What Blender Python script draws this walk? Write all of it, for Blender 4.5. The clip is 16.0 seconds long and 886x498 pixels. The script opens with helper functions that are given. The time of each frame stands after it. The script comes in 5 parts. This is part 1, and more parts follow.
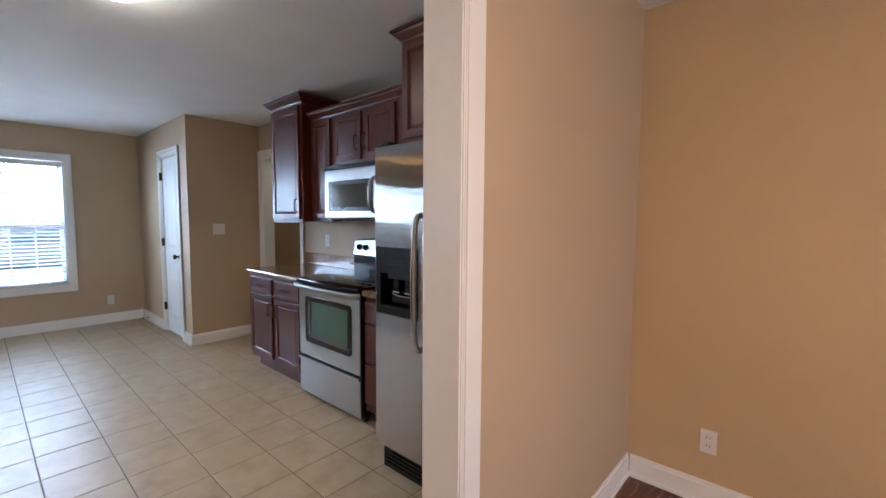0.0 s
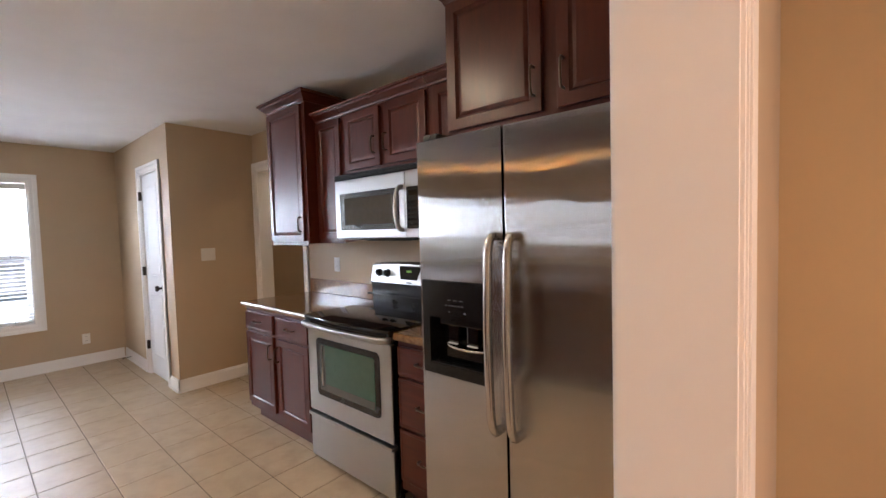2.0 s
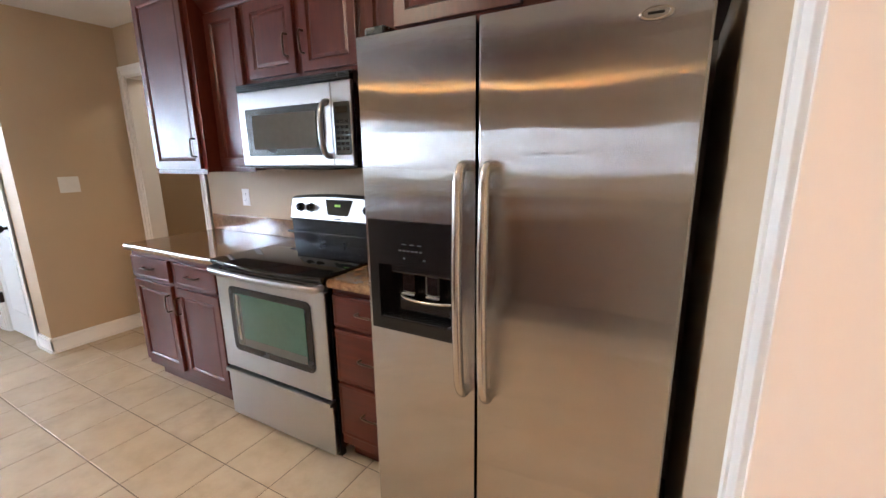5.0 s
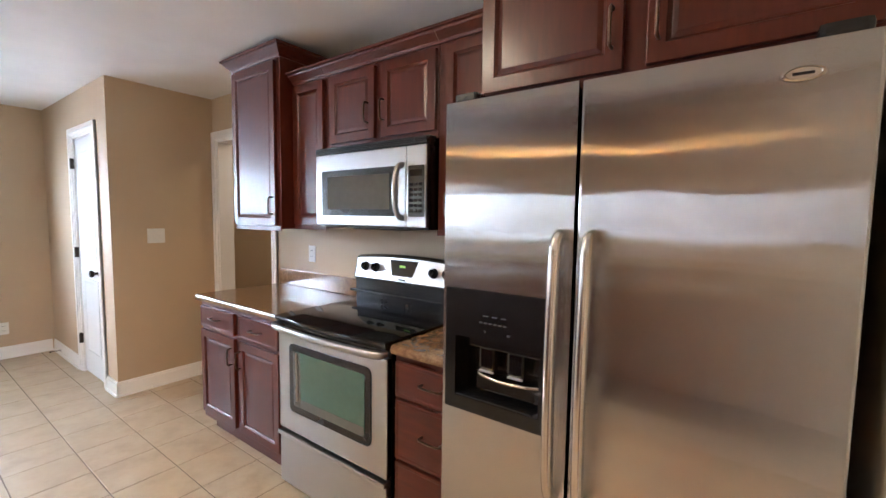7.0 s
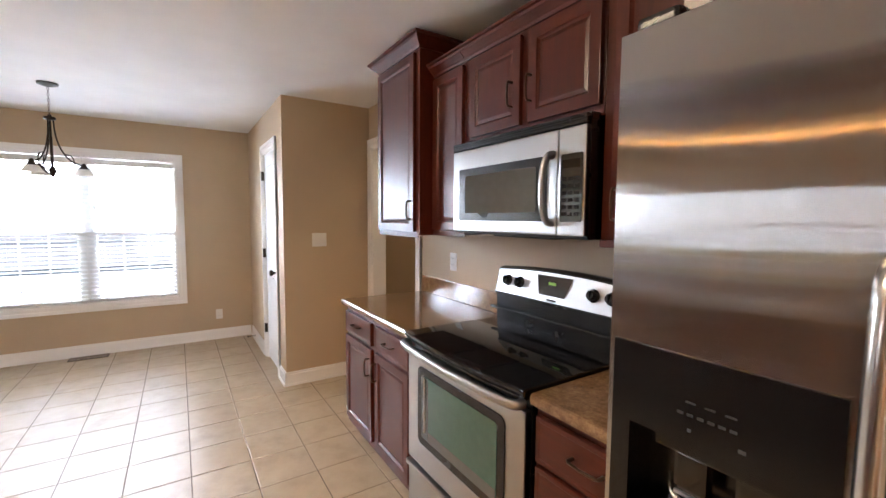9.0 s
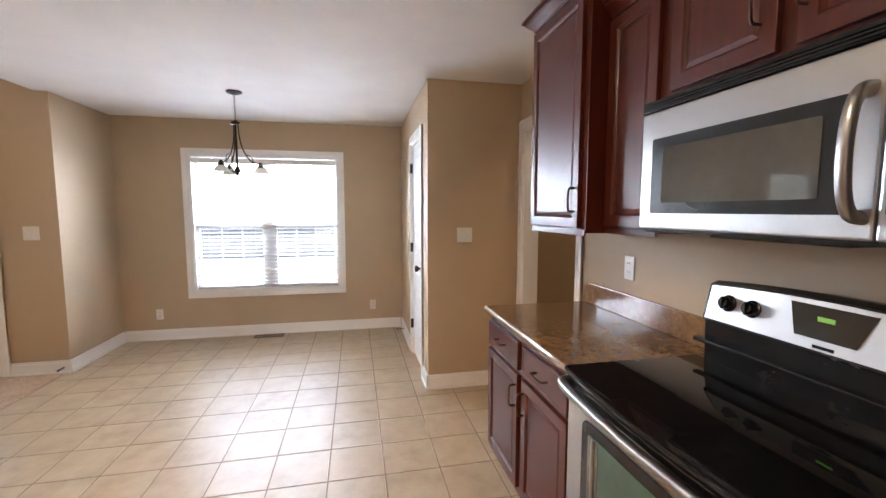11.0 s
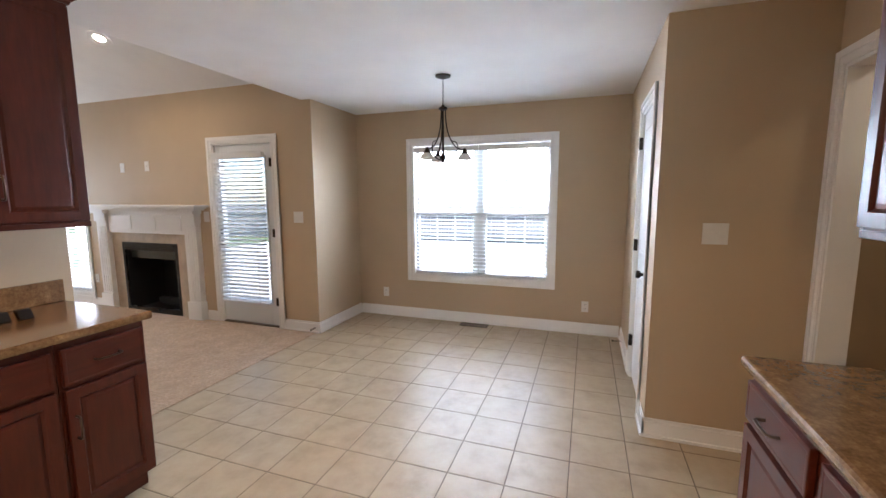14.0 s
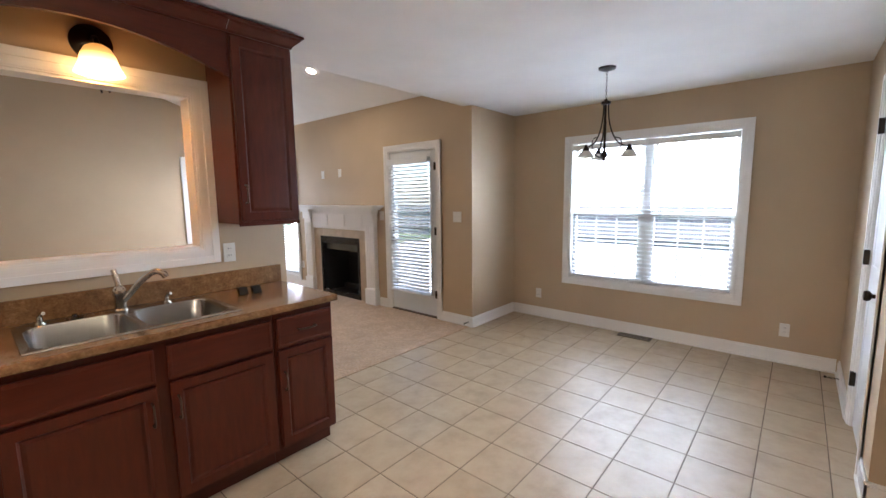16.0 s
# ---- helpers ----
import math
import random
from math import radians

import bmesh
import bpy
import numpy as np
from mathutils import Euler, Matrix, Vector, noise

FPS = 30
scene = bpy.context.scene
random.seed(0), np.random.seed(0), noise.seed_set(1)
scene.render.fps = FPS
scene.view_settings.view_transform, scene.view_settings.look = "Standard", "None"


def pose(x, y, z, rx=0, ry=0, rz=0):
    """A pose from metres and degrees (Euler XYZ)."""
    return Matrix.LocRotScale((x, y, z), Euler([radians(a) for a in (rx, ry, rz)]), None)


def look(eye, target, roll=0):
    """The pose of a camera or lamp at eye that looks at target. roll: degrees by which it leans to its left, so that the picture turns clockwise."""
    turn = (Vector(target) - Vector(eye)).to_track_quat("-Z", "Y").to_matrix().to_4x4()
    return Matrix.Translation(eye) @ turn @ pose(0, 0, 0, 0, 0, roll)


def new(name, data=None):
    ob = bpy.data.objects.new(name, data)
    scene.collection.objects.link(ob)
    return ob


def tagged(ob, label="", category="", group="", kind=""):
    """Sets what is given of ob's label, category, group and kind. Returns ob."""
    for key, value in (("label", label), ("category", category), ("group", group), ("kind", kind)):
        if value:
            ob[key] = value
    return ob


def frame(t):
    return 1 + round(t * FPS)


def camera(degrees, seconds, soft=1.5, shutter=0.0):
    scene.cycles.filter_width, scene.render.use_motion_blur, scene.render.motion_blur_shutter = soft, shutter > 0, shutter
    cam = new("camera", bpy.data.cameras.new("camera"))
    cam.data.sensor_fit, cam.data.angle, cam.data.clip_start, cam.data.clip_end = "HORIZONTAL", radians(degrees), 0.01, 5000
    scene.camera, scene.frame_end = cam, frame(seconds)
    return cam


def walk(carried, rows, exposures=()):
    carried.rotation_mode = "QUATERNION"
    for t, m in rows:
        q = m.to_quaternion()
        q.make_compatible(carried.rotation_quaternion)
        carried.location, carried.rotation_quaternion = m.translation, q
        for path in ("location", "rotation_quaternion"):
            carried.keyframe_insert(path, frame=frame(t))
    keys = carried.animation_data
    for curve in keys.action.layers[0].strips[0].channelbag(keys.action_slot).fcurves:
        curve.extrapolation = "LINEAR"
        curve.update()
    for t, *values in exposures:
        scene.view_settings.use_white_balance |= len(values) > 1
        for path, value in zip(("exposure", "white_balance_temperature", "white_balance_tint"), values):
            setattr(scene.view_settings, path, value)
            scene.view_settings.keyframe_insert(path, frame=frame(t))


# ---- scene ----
cam = camera(94.0, 16.0)
PATH = [
    (0, (0.11, 0.15, 1.386), (-1.208, 1.647, 1.237), 0.4),
    (0.5, (-0.077, 0.205, 1.418), (-1.477, 1.629, 1.304), 0.0),
    (1, (-0.242, 0.248, 1.425), (-1.662, 1.655, 1.35), -0.4),
    (1.5, (-0.386, 0.324, 1.428), (-1.767, 1.769, 1.367), -1.0),
    (2, (-0.51, 0.418, 1.421), (-1.812, 1.933, 1.328), -1.6),
    (2.5, (-0.621, 0.485, 1.425), (-1.824, 2.071, 1.233), -2.3),
    (3, (-0.717, 0.496, 1.412), (-1.82, 2.133, 1.089), -2.7),
    (5.5, (-0.785, 0.57, 1.427), (-1.735, 2.274, 0.988), -0.7),
    (6, (-0.81, 0.548, 1.442), (-1.788, 2.268, 1.148), 0.0),
    (6.5, (-0.862, 0.546, 1.44), (-1.922, 2.231, 1.239), 0.5),
    (7, (-0.911, 0.588, 1.433), (-2.078, 2.204, 1.279), 0.8),
    (7.5, (-0.952, 0.688, 1.444), (-2.267, 2.189, 1.305), 1.0),
    (8, (-0.982, 0.769, 1.438), (-2.443, 2.128, 1.301), 1.0),
    (8.5, (-1.039, 0.836, 1.422), (-2.625, 2.049, 1.292), 1.0),
    (9, (-1.154, 0.909, 1.441), (-2.833, 1.985, 1.294), 0.4),
    (9.5, (-1.281, 0.97, 1.441), (-3.046, 1.9, 1.294), 0.0),
    (10, (-1.372, 1.005, 1.436), (-3.216, 1.765, 1.282), 0.0),
    (12.5, (-1.923, 1.195, 1.451), (-3.908, 1.113, 1.22), -0.3),
    (13, (-2.01, 1.197, 1.45), (-3.98, 0.95, 1.211), -0.4),
    (13.5, (-2.099, 1.239, 1.452), (-4.034, 0.795, 1.207), -0.3),
    (14, (-2.128, 1.27, 1.459), (-4.002, 0.618, 1.207), -0.2),
    (14.5, (-2.13, 1.291, 1.456), (-3.925, 0.446, 1.205), -0.2),
    (15, (-2.124, 1.313, 1.454), (-3.827, 0.293, 1.206), -0.4),
    (15.5, (-2.123, 1.308, 1.457), (-3.73, 0.144, 1.208), -0.5),
    (16, (-2.118, 1.312, 1.47), (-3.621, 0.016, 1.221), -0.7),
]
walk(cam, [(t, look(eye, target, roll)) for t, eye, target, roll in PATH], [(0, 1.45, 5150, 8), (0.5, 1.43, 5500, 12), (1, 1.55, 5750, 15), (2, 1.70, 6150, 17), (3, 2.08, 6000, 14), (5.5, 2.32, 5700, 12), (7, 2.42, 5700, 12), (8.5, 2.24, 6050, 14), (10, 2.16, 6250, 16), (12.5, 1.94, 6000, 14), (16, 1.76, 5800, 12)])

# ---- world and large lights ----
world = bpy.data.worlds.new("world")
scene.world = world
world.use_nodes = True
wn = world.node_tree.nodes
sky = wn.new("ShaderNodeTexSky")
sky.sky_type, sky.sun_disc = "NISHITA", False
sky.sun_elevation, sky.sun_rotation = radians(65), radians(68)
world.node_tree.links.new(sky.outputs[0], wn["Background"].inputs[0])
wn["Background"].inputs[1].default_value = 0.15
sun = new("sun", bpy.data.lights.new("sun", "SUN"))
sun.data.energy, sun.data.angle, sun.data.color = 5.0, radians(0.5), (1, 0.95, 0.88)
sun.matrix_world = look((4.2, -0.9, 9.6), (0, -2.6, 0))


def window_light(name, centre, size, aim, watts, colour):
    lamp = new(name, bpy.data.lights.new(name, "AREA"))
    lamp.data.shape, lamp.data.size, lamp.data.size_y = "RECTANGLE", size[0], size[1]
    lamp.data.energy, lamp.data.color = watts, colour
    lamp.matrix_world = look(centre, Vector(centre) + Vector(aim))
    return lamp


DAY = (0.82, 0.917, 1.0)
window_light("daylight_dining", (-7.60, 0.113, 2.15), (2.6, 1.7), (1, 0, -0.25), 178, DAY)
window_light("daylight_living", (-6.10, -5.46, 1.30), (0.75, 1.5), (1, 0, 0), 40, (0.92, 0.96, 1.0))
window_light("daylight_south", (-5.07, -6.85, 1.6), (0.85, 1.2), (0, 1, 0), 10, (0.92, 0.96, 1.0))
# Added fill for the foyer, through an assumed window out of view.
window_light("daylight_foyer", (3.42, 0.3, 1.2), (1.0, 1.9), (-1, 0, 0), 13, (0.95, 0.96, 1.0))

# ---- materials ----


class Nodes:
    def __init__(self, name):
        self.m = bpy.data.materials.new(name)
        self.m.use_nodes = True
        self.t = self.m.node_tree
        self.p = self.t.nodes["Principled BSDF"]

    def add(self, kind, **values):
        n = self.t.nodes.new(kind)
        for k, v in values.items():
            n.inputs[k].default_value = v
        return n

    def link(self, a, b):
        self.t.links.new(a, b)

    def coords(self, stretch=(1, 1, 1)):
        c = self.add("ShaderNodeTexCoord")
        m = self.add("ShaderNodeMapping")
        m.inputs["Scale"].default_value = stretch
        self.link(c.outputs["Object"], m.inputs["Vector"])
        return m.outputs[0]

    def noise(self, vec, scale, detail=4.0, rough=0.55):
        n = self.add("ShaderNodeTexNoise", Scale=scale, Detail=detail, Roughness=rough)
        self.link(vec, n.inputs["Vector"])
        return n.outputs[0]

    def ramp(self, fac, stops):
        r = self.add("ShaderNodeValToRGB")
        while len(r.color_ramp.elements) < len(stops):
            r.color_ramp.elements.new(0.5)
        for e, (at, c) in zip(r.color_ramp.elements, stops):
            e.position, e.color = at, (*c, 1)
        self.link(fac, r.inputs[0])
        return r.outputs[0]

    def mix(self, fac, a, b, mode="MIX"):
        x = self.t.nodes.new("ShaderNodeMix")
        x.data_type, x.blend_type = "RGBA", mode
        for socket, value in ((x.inputs[0], fac), (x.inputs[6], a), (x.inputs[7], b)):
            if isinstance(value, bpy.types.NodeSocket):
                self.link(value, socket)
            elif isinstance(value, (int, float)):
                socket.default_value = value
            else:
                socket.default_value = (*value, 1)
        return x.outputs[2]

    def bump(self, height, strength, distance=0.002):
        b = self.add("ShaderNodeBump", Strength=strength, Distance=distance)
        self.link(height, b.inputs["Height"])
        self.link(b.outputs[0], self.p.inputs["Normal"])

    def spread(self, fac, lo, hi):
        r = self.add("ShaderNodeMapRange")
        r.inputs[3].default_value, r.inputs[4].default_value = lo, hi
        self.link(fac, r.inputs[0])
        return r.outputs[0]


def shade(c, f):
    return tuple(min(1, v * f) for v in c)


def paint(name, colour, rough, fine=220, relief=0.12, vary=0.05, blotch=1.2):
    n = Nodes(name)
    v = n.coords()
    big = n.noise(v, blotch, 3)
    n.link(n.ramp(big, [(0.3, shade(colour, 1 - vary)), (0.7, shade(colour, 1 + vary))]), n.p.inputs["Base Color"])
    n.link(n.spread(n.noise(v, 6), rough - 0.06, rough + 0.06), n.p.inputs["Roughness"])
    n.bump(n.noise(v, fine, 3), relief, 0.001)
    return n.m


def plain(name, colour, rough, metal=0.0, coat=0.0, vary=0.06, scale=30):
    n = Nodes(name)
    v = n.coords()
    n.link(n.ramp(n.noise(v, scale), [(0.3, shade(colour, 1 - vary)), (0.7, shade(colour, 1 + vary))]), n.p.inputs["Base Color"])
    n.link(n.spread(n.noise(v, 9), max(0, rough - 0.05), rough + 0.05), n.p.inputs["Roughness"])
    n.p.inputs["Metallic"].default_value, n.p.inputs["Coat Weight"].default_value = metal, coat
    return n.m


def glow(name, colour, strength):
    n = Nodes(name)
    n.p.inputs["Base Color"].default_value = (*colour, 1)
    n.p.inputs["Emission Color"].default_value = (*colour, 1)
    n.p.inputs["Emission Strength"].default_value = strength
    return n.m


def wood(name, lo, hi, stretch, rough=0.40, coat=0.34):
    n = Nodes(name)
    v = n.coords(stretch)
    info = n.add("ShaderNodeObjectInfo")
    offset = n.add("ShaderNodeVectorMath")
    n.link(v, offset.inputs[0])
    n.link(info.outputs["Random"], offset.inputs[1])
    grain = n.noise(offset.outputs[0], 9, 8, 0.65)
    base = n.ramp(grain, [(0.3, lo), (0.72, hi)])
    cloud = n.noise(n.coords(), 2.2, 3)
    base = n.mix(n.spread(cloud, 0.0, 0.2), base, shade(lo, 0.85))
    n.link(n.mix(n.spread(info.outputs["Random"], 0.0, 0.25), base, hi), n.p.inputs["Base Color"])
    n.link(n.spread(grain, rough - 0.05, rough + 0.08), n.p.inputs["Roughness"])
    n.p.inputs["Coat Weight"].default_value, n.p.inputs["Coat Roughness"].default_value = coat, 0.25
    n.p.inputs["Specular IOR Level"].default_value = 0.26
    n.bump(grain, 0.05, 0.001)
    return n.m


def steel(name, stretch, rough, aniso, tint=(0.47, 0.47, 0.465), wave=0.0):
    n = Nodes(name)
    v = n.coords(stretch)
    hair = n.noise(v, 700, 3, 0.6)
    n.link(n.ramp(hair, [(0.2, shade(tint, 0.97)), (0.8, shade(tint, 1.03))]), n.p.inputs["Base Color"])
    n.link(n.spread(hair, rough - 0.03, rough + 0.05), n.p.inputs["Roughness"])
    n.p.inputs["Metallic"].default_value, n.p.inputs["Anisotropic"].default_value = 1.0, aniso
    if aniso:
        across = n.add("ShaderNodeCombineXYZ", X=1.0)
        n.link(across.outputs[0], n.p.inputs["Tangent"])
    if wave:
        n.bump(n.noise(n.coords((1.0, 1, 2.4)), 2.6, 2), wave, 0.02)
    return n.m


def brushed_front():
    """Steel brushed upright: countless fine upright scratches tip the normal to either side, and the sheet is slightly wavy."""
    n = Nodes("brushed_steel")
    c = n.add("ShaderNodeTexCoord")
    axes = n.add("ShaderNodeSeparateXYZ")
    n.link(c.outputs["Object"], axes.inputs[0])
    tip = None
    for scale, seed in ((9000.0, 0.0), (23000.0, 3.7)):
        at = n.add("ShaderNodeMath")
        at.operation = "MULTIPLY_ADD"
        at.inputs[1].default_value, at.inputs[2].default_value = scale, seed
        n.link(axes.outputs[0], at.inputs[0])
        white = n.add("ShaderNodeTexWhiteNoise")
        white.noise_dimensions = "1D"
        n.link(at.outputs[0], white.inputs["W"])
        part = n.spread(white.outputs["Value"], -0.21, 0.21)
        if tip is None:
            tip = part
        else:
            total = n.add("ShaderNodeMath")
            n.link(tip, total.inputs[0])
            n.link(part, total.inputs[1])
            tip = total.outputs[0]
    wave = n.spread(n.noise(n.coords((0.7, 1, 2.2)), 3.0, 2), -0.024, 0.024)
    lean = n.add("ShaderNodeCombineXYZ")
    n.link(tip, lean.inputs[0])
    n.link(wave, lean.inputs[2])
    g = n.add("ShaderNodeNewGeometry")
    add = n.add("ShaderNodeVectorMath")
    n.link(g.outputs["Normal"], add.inputs[0])
    n.link(lean.outputs[0], add.inputs[1])
    unit = n.add("ShaderNodeVectorMath")
    unit.operation = "NORMALIZE"
    n.link(add.outputs[0], unit.inputs[0])
    n.link(unit.outputs[0], n.p.inputs["Normal"])
    cloud = n.noise(n.coords(), 5, 4)
    n.link(n.ramp(cloud, [(0.3, (0.455, 0.455, 0.45)), (0.7, (0.49, 0.49, 0.485))]), n.p.inputs["Base Color"])
    n.link(n.spread(cloud, 0.02, 0.04), n.p.inputs["Roughness"])
    n.p.inputs["Metallic"].default_value = 1.0
    return n.m


WALL = paint("tan_wall_paint", (0.50, 0.385, 0.255), 0.62)
WARM_WALL = paint("foyer_wall_paint", (0.56, 0.412, 0.225), 0.6)
CEIL = paint("ceiling_white", (0.86, 0.86, 0.85), 0.85, fine=38, relief=1.0, vary=0.03, blotch=2.5)
TRIM = paint("white_trim_paint", (0.84, 0.83, 0.81), 0.35, fine=60, relief=0.03, vary=0.02)
DOORPAINT = paint("white_door_paint", (0.76, 0.78, 0.79), 0.38, fine=70, relief=0.04, vary=0.02)
CHERRY = wood("cherry_cabinet_wood", (0.054, 0.0072, 0.0022), (0.096, 0.0148, 0.0042), (5, 5, 0.6))
CHERRY_H = wood("cherry_cabinet_wood_level", (0.054, 0.0072, 0.0022), (0.096, 0.0148, 0.0042), (0.6, 5, 5))
BRONZE = plain("oil_rubbed_bronze", (0.035, 0.026, 0.020), 0.35, 0.9)
PULL = plain("brown_bronze_pull", (0.13, 0.085, 0.06), 0.3, 0.95)
STEEL = brushed_front()
STEEL_H = steel("brushed_steel_level", (0.02, 1, 1), 0.30, 0.6)
SINKSTEEL = steel("sink_steel", (1, 1, 1), 0.25, 0.0, (0.37, 0.37, 0.36))
CHROME = steel("satin_nickel", (1, 1, 0.2), 0.22, 0.0, (0.55, 0.52, 0.47))
BLACK = plain("black_plastic", (0.0055, 0.0055, 0.006), 0.26)
BLACKGLASS = plain("black_ceramic_glass", (0.006, 0.006, 0.007), 0.045, coat=0.4)
DARKGREY = plain("dark_grey_plastic", (0.0065, 0.007, 0.008), 0.2)
OVENGLASS = plain("oven_window_glass", (0.040, 0.100, 0.073), 0.05, coat=0.6)
OVENGREY = plain("oven_liner_grey", (0.075, 0.085, 0.075), 0.12, coat=0.5)
MWSCREEN = plain("microwave_door_screen", (0.085, 0.087, 0.083), 0.06, coat=0.6)
MWGLASS = plain("microwave_window_glass", (0.03, 0.031, 0.03), 0.08, coat=0.5)
WHITEPLASTIC = plain("white_plastic", (0.76, 0.75, 0.71), 0.4, vary=0.02)


def make_slat():
    n = Nodes("blind_white_vinyl")
    n.p.inputs["Base Color"].default_value = (0.82, 0.83, 0.84, 1)
    n.p.inputs["Roughness"].default_value = 0.45
    through_light = n.add("ShaderNodeBsdfTranslucent")
    through_light.inputs["Color"].default_value = (0.80, 0.84, 0.88, 1)
    both = n.add("ShaderNodeMixShader")
    both.inputs[0].default_value = 0.13
    n.link(n.p.outputs[0], both.inputs[1])
    n.link(through_light.outputs[0], both.inputs[2])
    n.link(both.outputs[0], n.t.nodes["Material Output"].inputs["Surface"])
    return n.m


SLATPAINT = make_slat()
CORD = plain("grey_cord", (0.30, 0.30, 0.30), 0.8)
PRINT = plain("grey_print", (0.055, 0.055, 0.055), 0.5)
SOOT = plain("firebox_black", (0.008, 0.008, 0.008), 0.7)
VENTMETAL = plain("brown_vent_metal", (0.10, 0.07, 0.045), 0.45, 0.3)
LAMPGLASS = plain("frosted_lamp_glass", (0.78, 0.74, 0.64), 0.35)
STONE = paint("hearth_tile_beige", (0.46, 0.37, 0.27), 0.35, fine=40, relief=0.1, vary=0.15, blotch=9)
FOYERWOOD = wood("dark_floor_wood", (0.06, 0.018, 0.008), (0.14, 0.045, 0.018), (4, 0.5, 4), 0.25)
GROUT = paint("grey_brown_grout", (0.17, 0.13, 0.09), 0.9, fine=300, relief=0.2, vary=0.15)
GRASS = paint("lawn_green", (0.06, 0.10, 0.03), 0.9, fine=60, relief=0.8, vary=0.4, blotch=4)
PATIO = paint("pale_concrete", (0.55, 0.54, 0.52), 0.85, fine=120, relief=0.3, vary=0.1, blotch=2)
FENCE = paint("fence_wood", (0.20, 0.205, 0.215), 0.8, vary=0.2, blotch=3)


def make_glass():
    n = Nodes("clear_glass")
    n.p.inputs["Transmission Weight"].default_value, n.p.inputs["Roughness"].default_value = 1.0, 0.0
    n.p.inputs["IOR"].default_value = 1.45
    return n.m


GLASS = make_glass()


def make_tile():
    n = Nodes("beige_ceramic_tile")
    v = n.coords()
    info = n.add("ShaderNodeObjectInfo")
    move = n.add("ShaderNodeVectorMath")
    move.operation = "MULTIPLY_ADD"
    n.link(info.outputs["Random"], move.inputs[0])
    move.inputs[1].default_value = (37, 21, 0)
    n.link(v, move.inputs[2])
    cloud = n.noise(move.outputs[0], 6, 6, 0.6)
    base = n.ramp(cloud, [(0.30, (0.37, 0.28, 0.18)), (0.5, (0.48, 0.382, 0.262)), (0.70, (0.55, 0.46, 0.33))])
    specks = n.noise(move.outputs[0], 90, 3, 0.6)
    base = n.mix(n.spread(specks, 0.0, 0.18), base, (0.40, 0.31, 0.20))
    n.link(n.mix(n.spread(info.outputs["Random"], 0.0, 0.38), base, (0.45, 0.345, 0.215)), n.p.inputs["Base Color"])
    n.link(n.spread(cloud, 0.33, 0.47), n.p.inputs["Roughness"])
    n.p.inputs["Specular IOR Level"].default_value = 0.48
    n.bump(cloud, 0.12, 0.003)
    return n.m


def make_counter():
    n = Nodes("speckled_brown_laminate")
    v = n.coords()
    big = n.mix(0.45, n.noise(v, 24, 4, 0.6), n.noise(v, 85, 4, 0.7))
    c = n.ramp(big, [(0.34, (0.135, 0.067, 0.029)), (0.45, (0.20, 0.107, 0.047)), (0.55, (0.262, 0.147, 0.066)), (0.68, (0.37, 0.225, 0.108))])
    vor = n.add("ShaderNodeTexVoronoi", Scale=130.0)
    n.link(v, vor.inputs["Vector"])
    c = n.mix(n.spread(vor.outputs["Distance"], 0.3, 0.0), c, (0.09, 0.045, 0.025))
    n.link(c, n.p.inputs["Base Color"])
    n.link(n.spread(n.noise(v, 9), 0.10, 0.13), n.p.inputs["Roughness"])
    n.p.inputs["Coat Weight"].default_value, n.p.inputs["Coat Roughness"].default_value = 0.35, 0.14
    return n.m


def make_carpet():
    n = Nodes("beige_carpet")
    v = n.coords()
    tuft = n.noise(v, 45, 8, 0.9)
    lay = n.noise(v, 4.5, 6, 0.8)
    c = n.ramp(tuft, [(0.35, (0.31, 0.20, 0.118)), (0.65, (0.78, 0.58, 0.40))])
    n.link(n.mix(n.ramp(lay, [(0.42, (0, 0, 0)), (0.6, (0.6, 0.6, 0.6))]), c, (0.39, 0.265, 0.158)), n.p.inputs["Base Color"])
    n.p.inputs["Roughness"].default_value = 0.95
    n.p.inputs["Sheen Weight"].default_value = 0.2
    n.bump(tuft, 0.9, 0.008)
    return n.m


TILE, COUNTER, CARPET = make_tile(), make_counter(), make_carpet()

# ---- building helpers ----
BASE = {}


def put(bm, name, mat, parent=None, smooth=False):
    """The mesh of bm, given in world metres, as an object or as a part of parent."""
    mesh = bpy.data.meshes.new(name)
    origin = Vector((0, 0, 0))
    p = parent
    while p is not None:
        origin += BASE.get(p.name, Vector((0, 0, 0)))
        p = p.parent
    bmesh.ops.translate(bm, verts=bm.verts, vec=-origin)
    bmesh.ops.recalc_face_normals(bm, faces=bm.faces)
    bm.to_mesh(mesh)
    bm.free()
    mesh.materials.append(mat)
    if smooth:
        for f in mesh.polygons:
            f.use_smooth = True
        if smooth is not True:
            mesh.set_sharp_from_angle(angle=radians(smooth))
    ob = new(name, mesh)
    if parent is not None:
        ob.parent = parent
    return ob


def thing(name, base, label, category, group="", kind=""):
    e = new(name)
    e.empty_display_size = 0.1
    e.location = base
    BASE[e.name] = Vector(base)
    return tagged(e, label, category, group, kind)


def add_box(bm, a, b, bevel=0.0):
    lo, hi = [min(p, q) for p, q in zip(a, b)], [max(p, q) for p, q in zip(a, b)]
    got = bmesh.ops.create_cube(bm, size=1)["verts"]
    for v in got:
        v.co = Vector(((lo[i] + hi[i]) / 2 + v.co[i] * (hi[i] - lo[i]) for i in range(3)))
    if bevel:
        edges = list({e for v in got for e in v.link_edges})
        bmesh.ops.bevel(bm, geom=edges, offset=bevel, segments=2, profile=0.6, affect="EDGES")


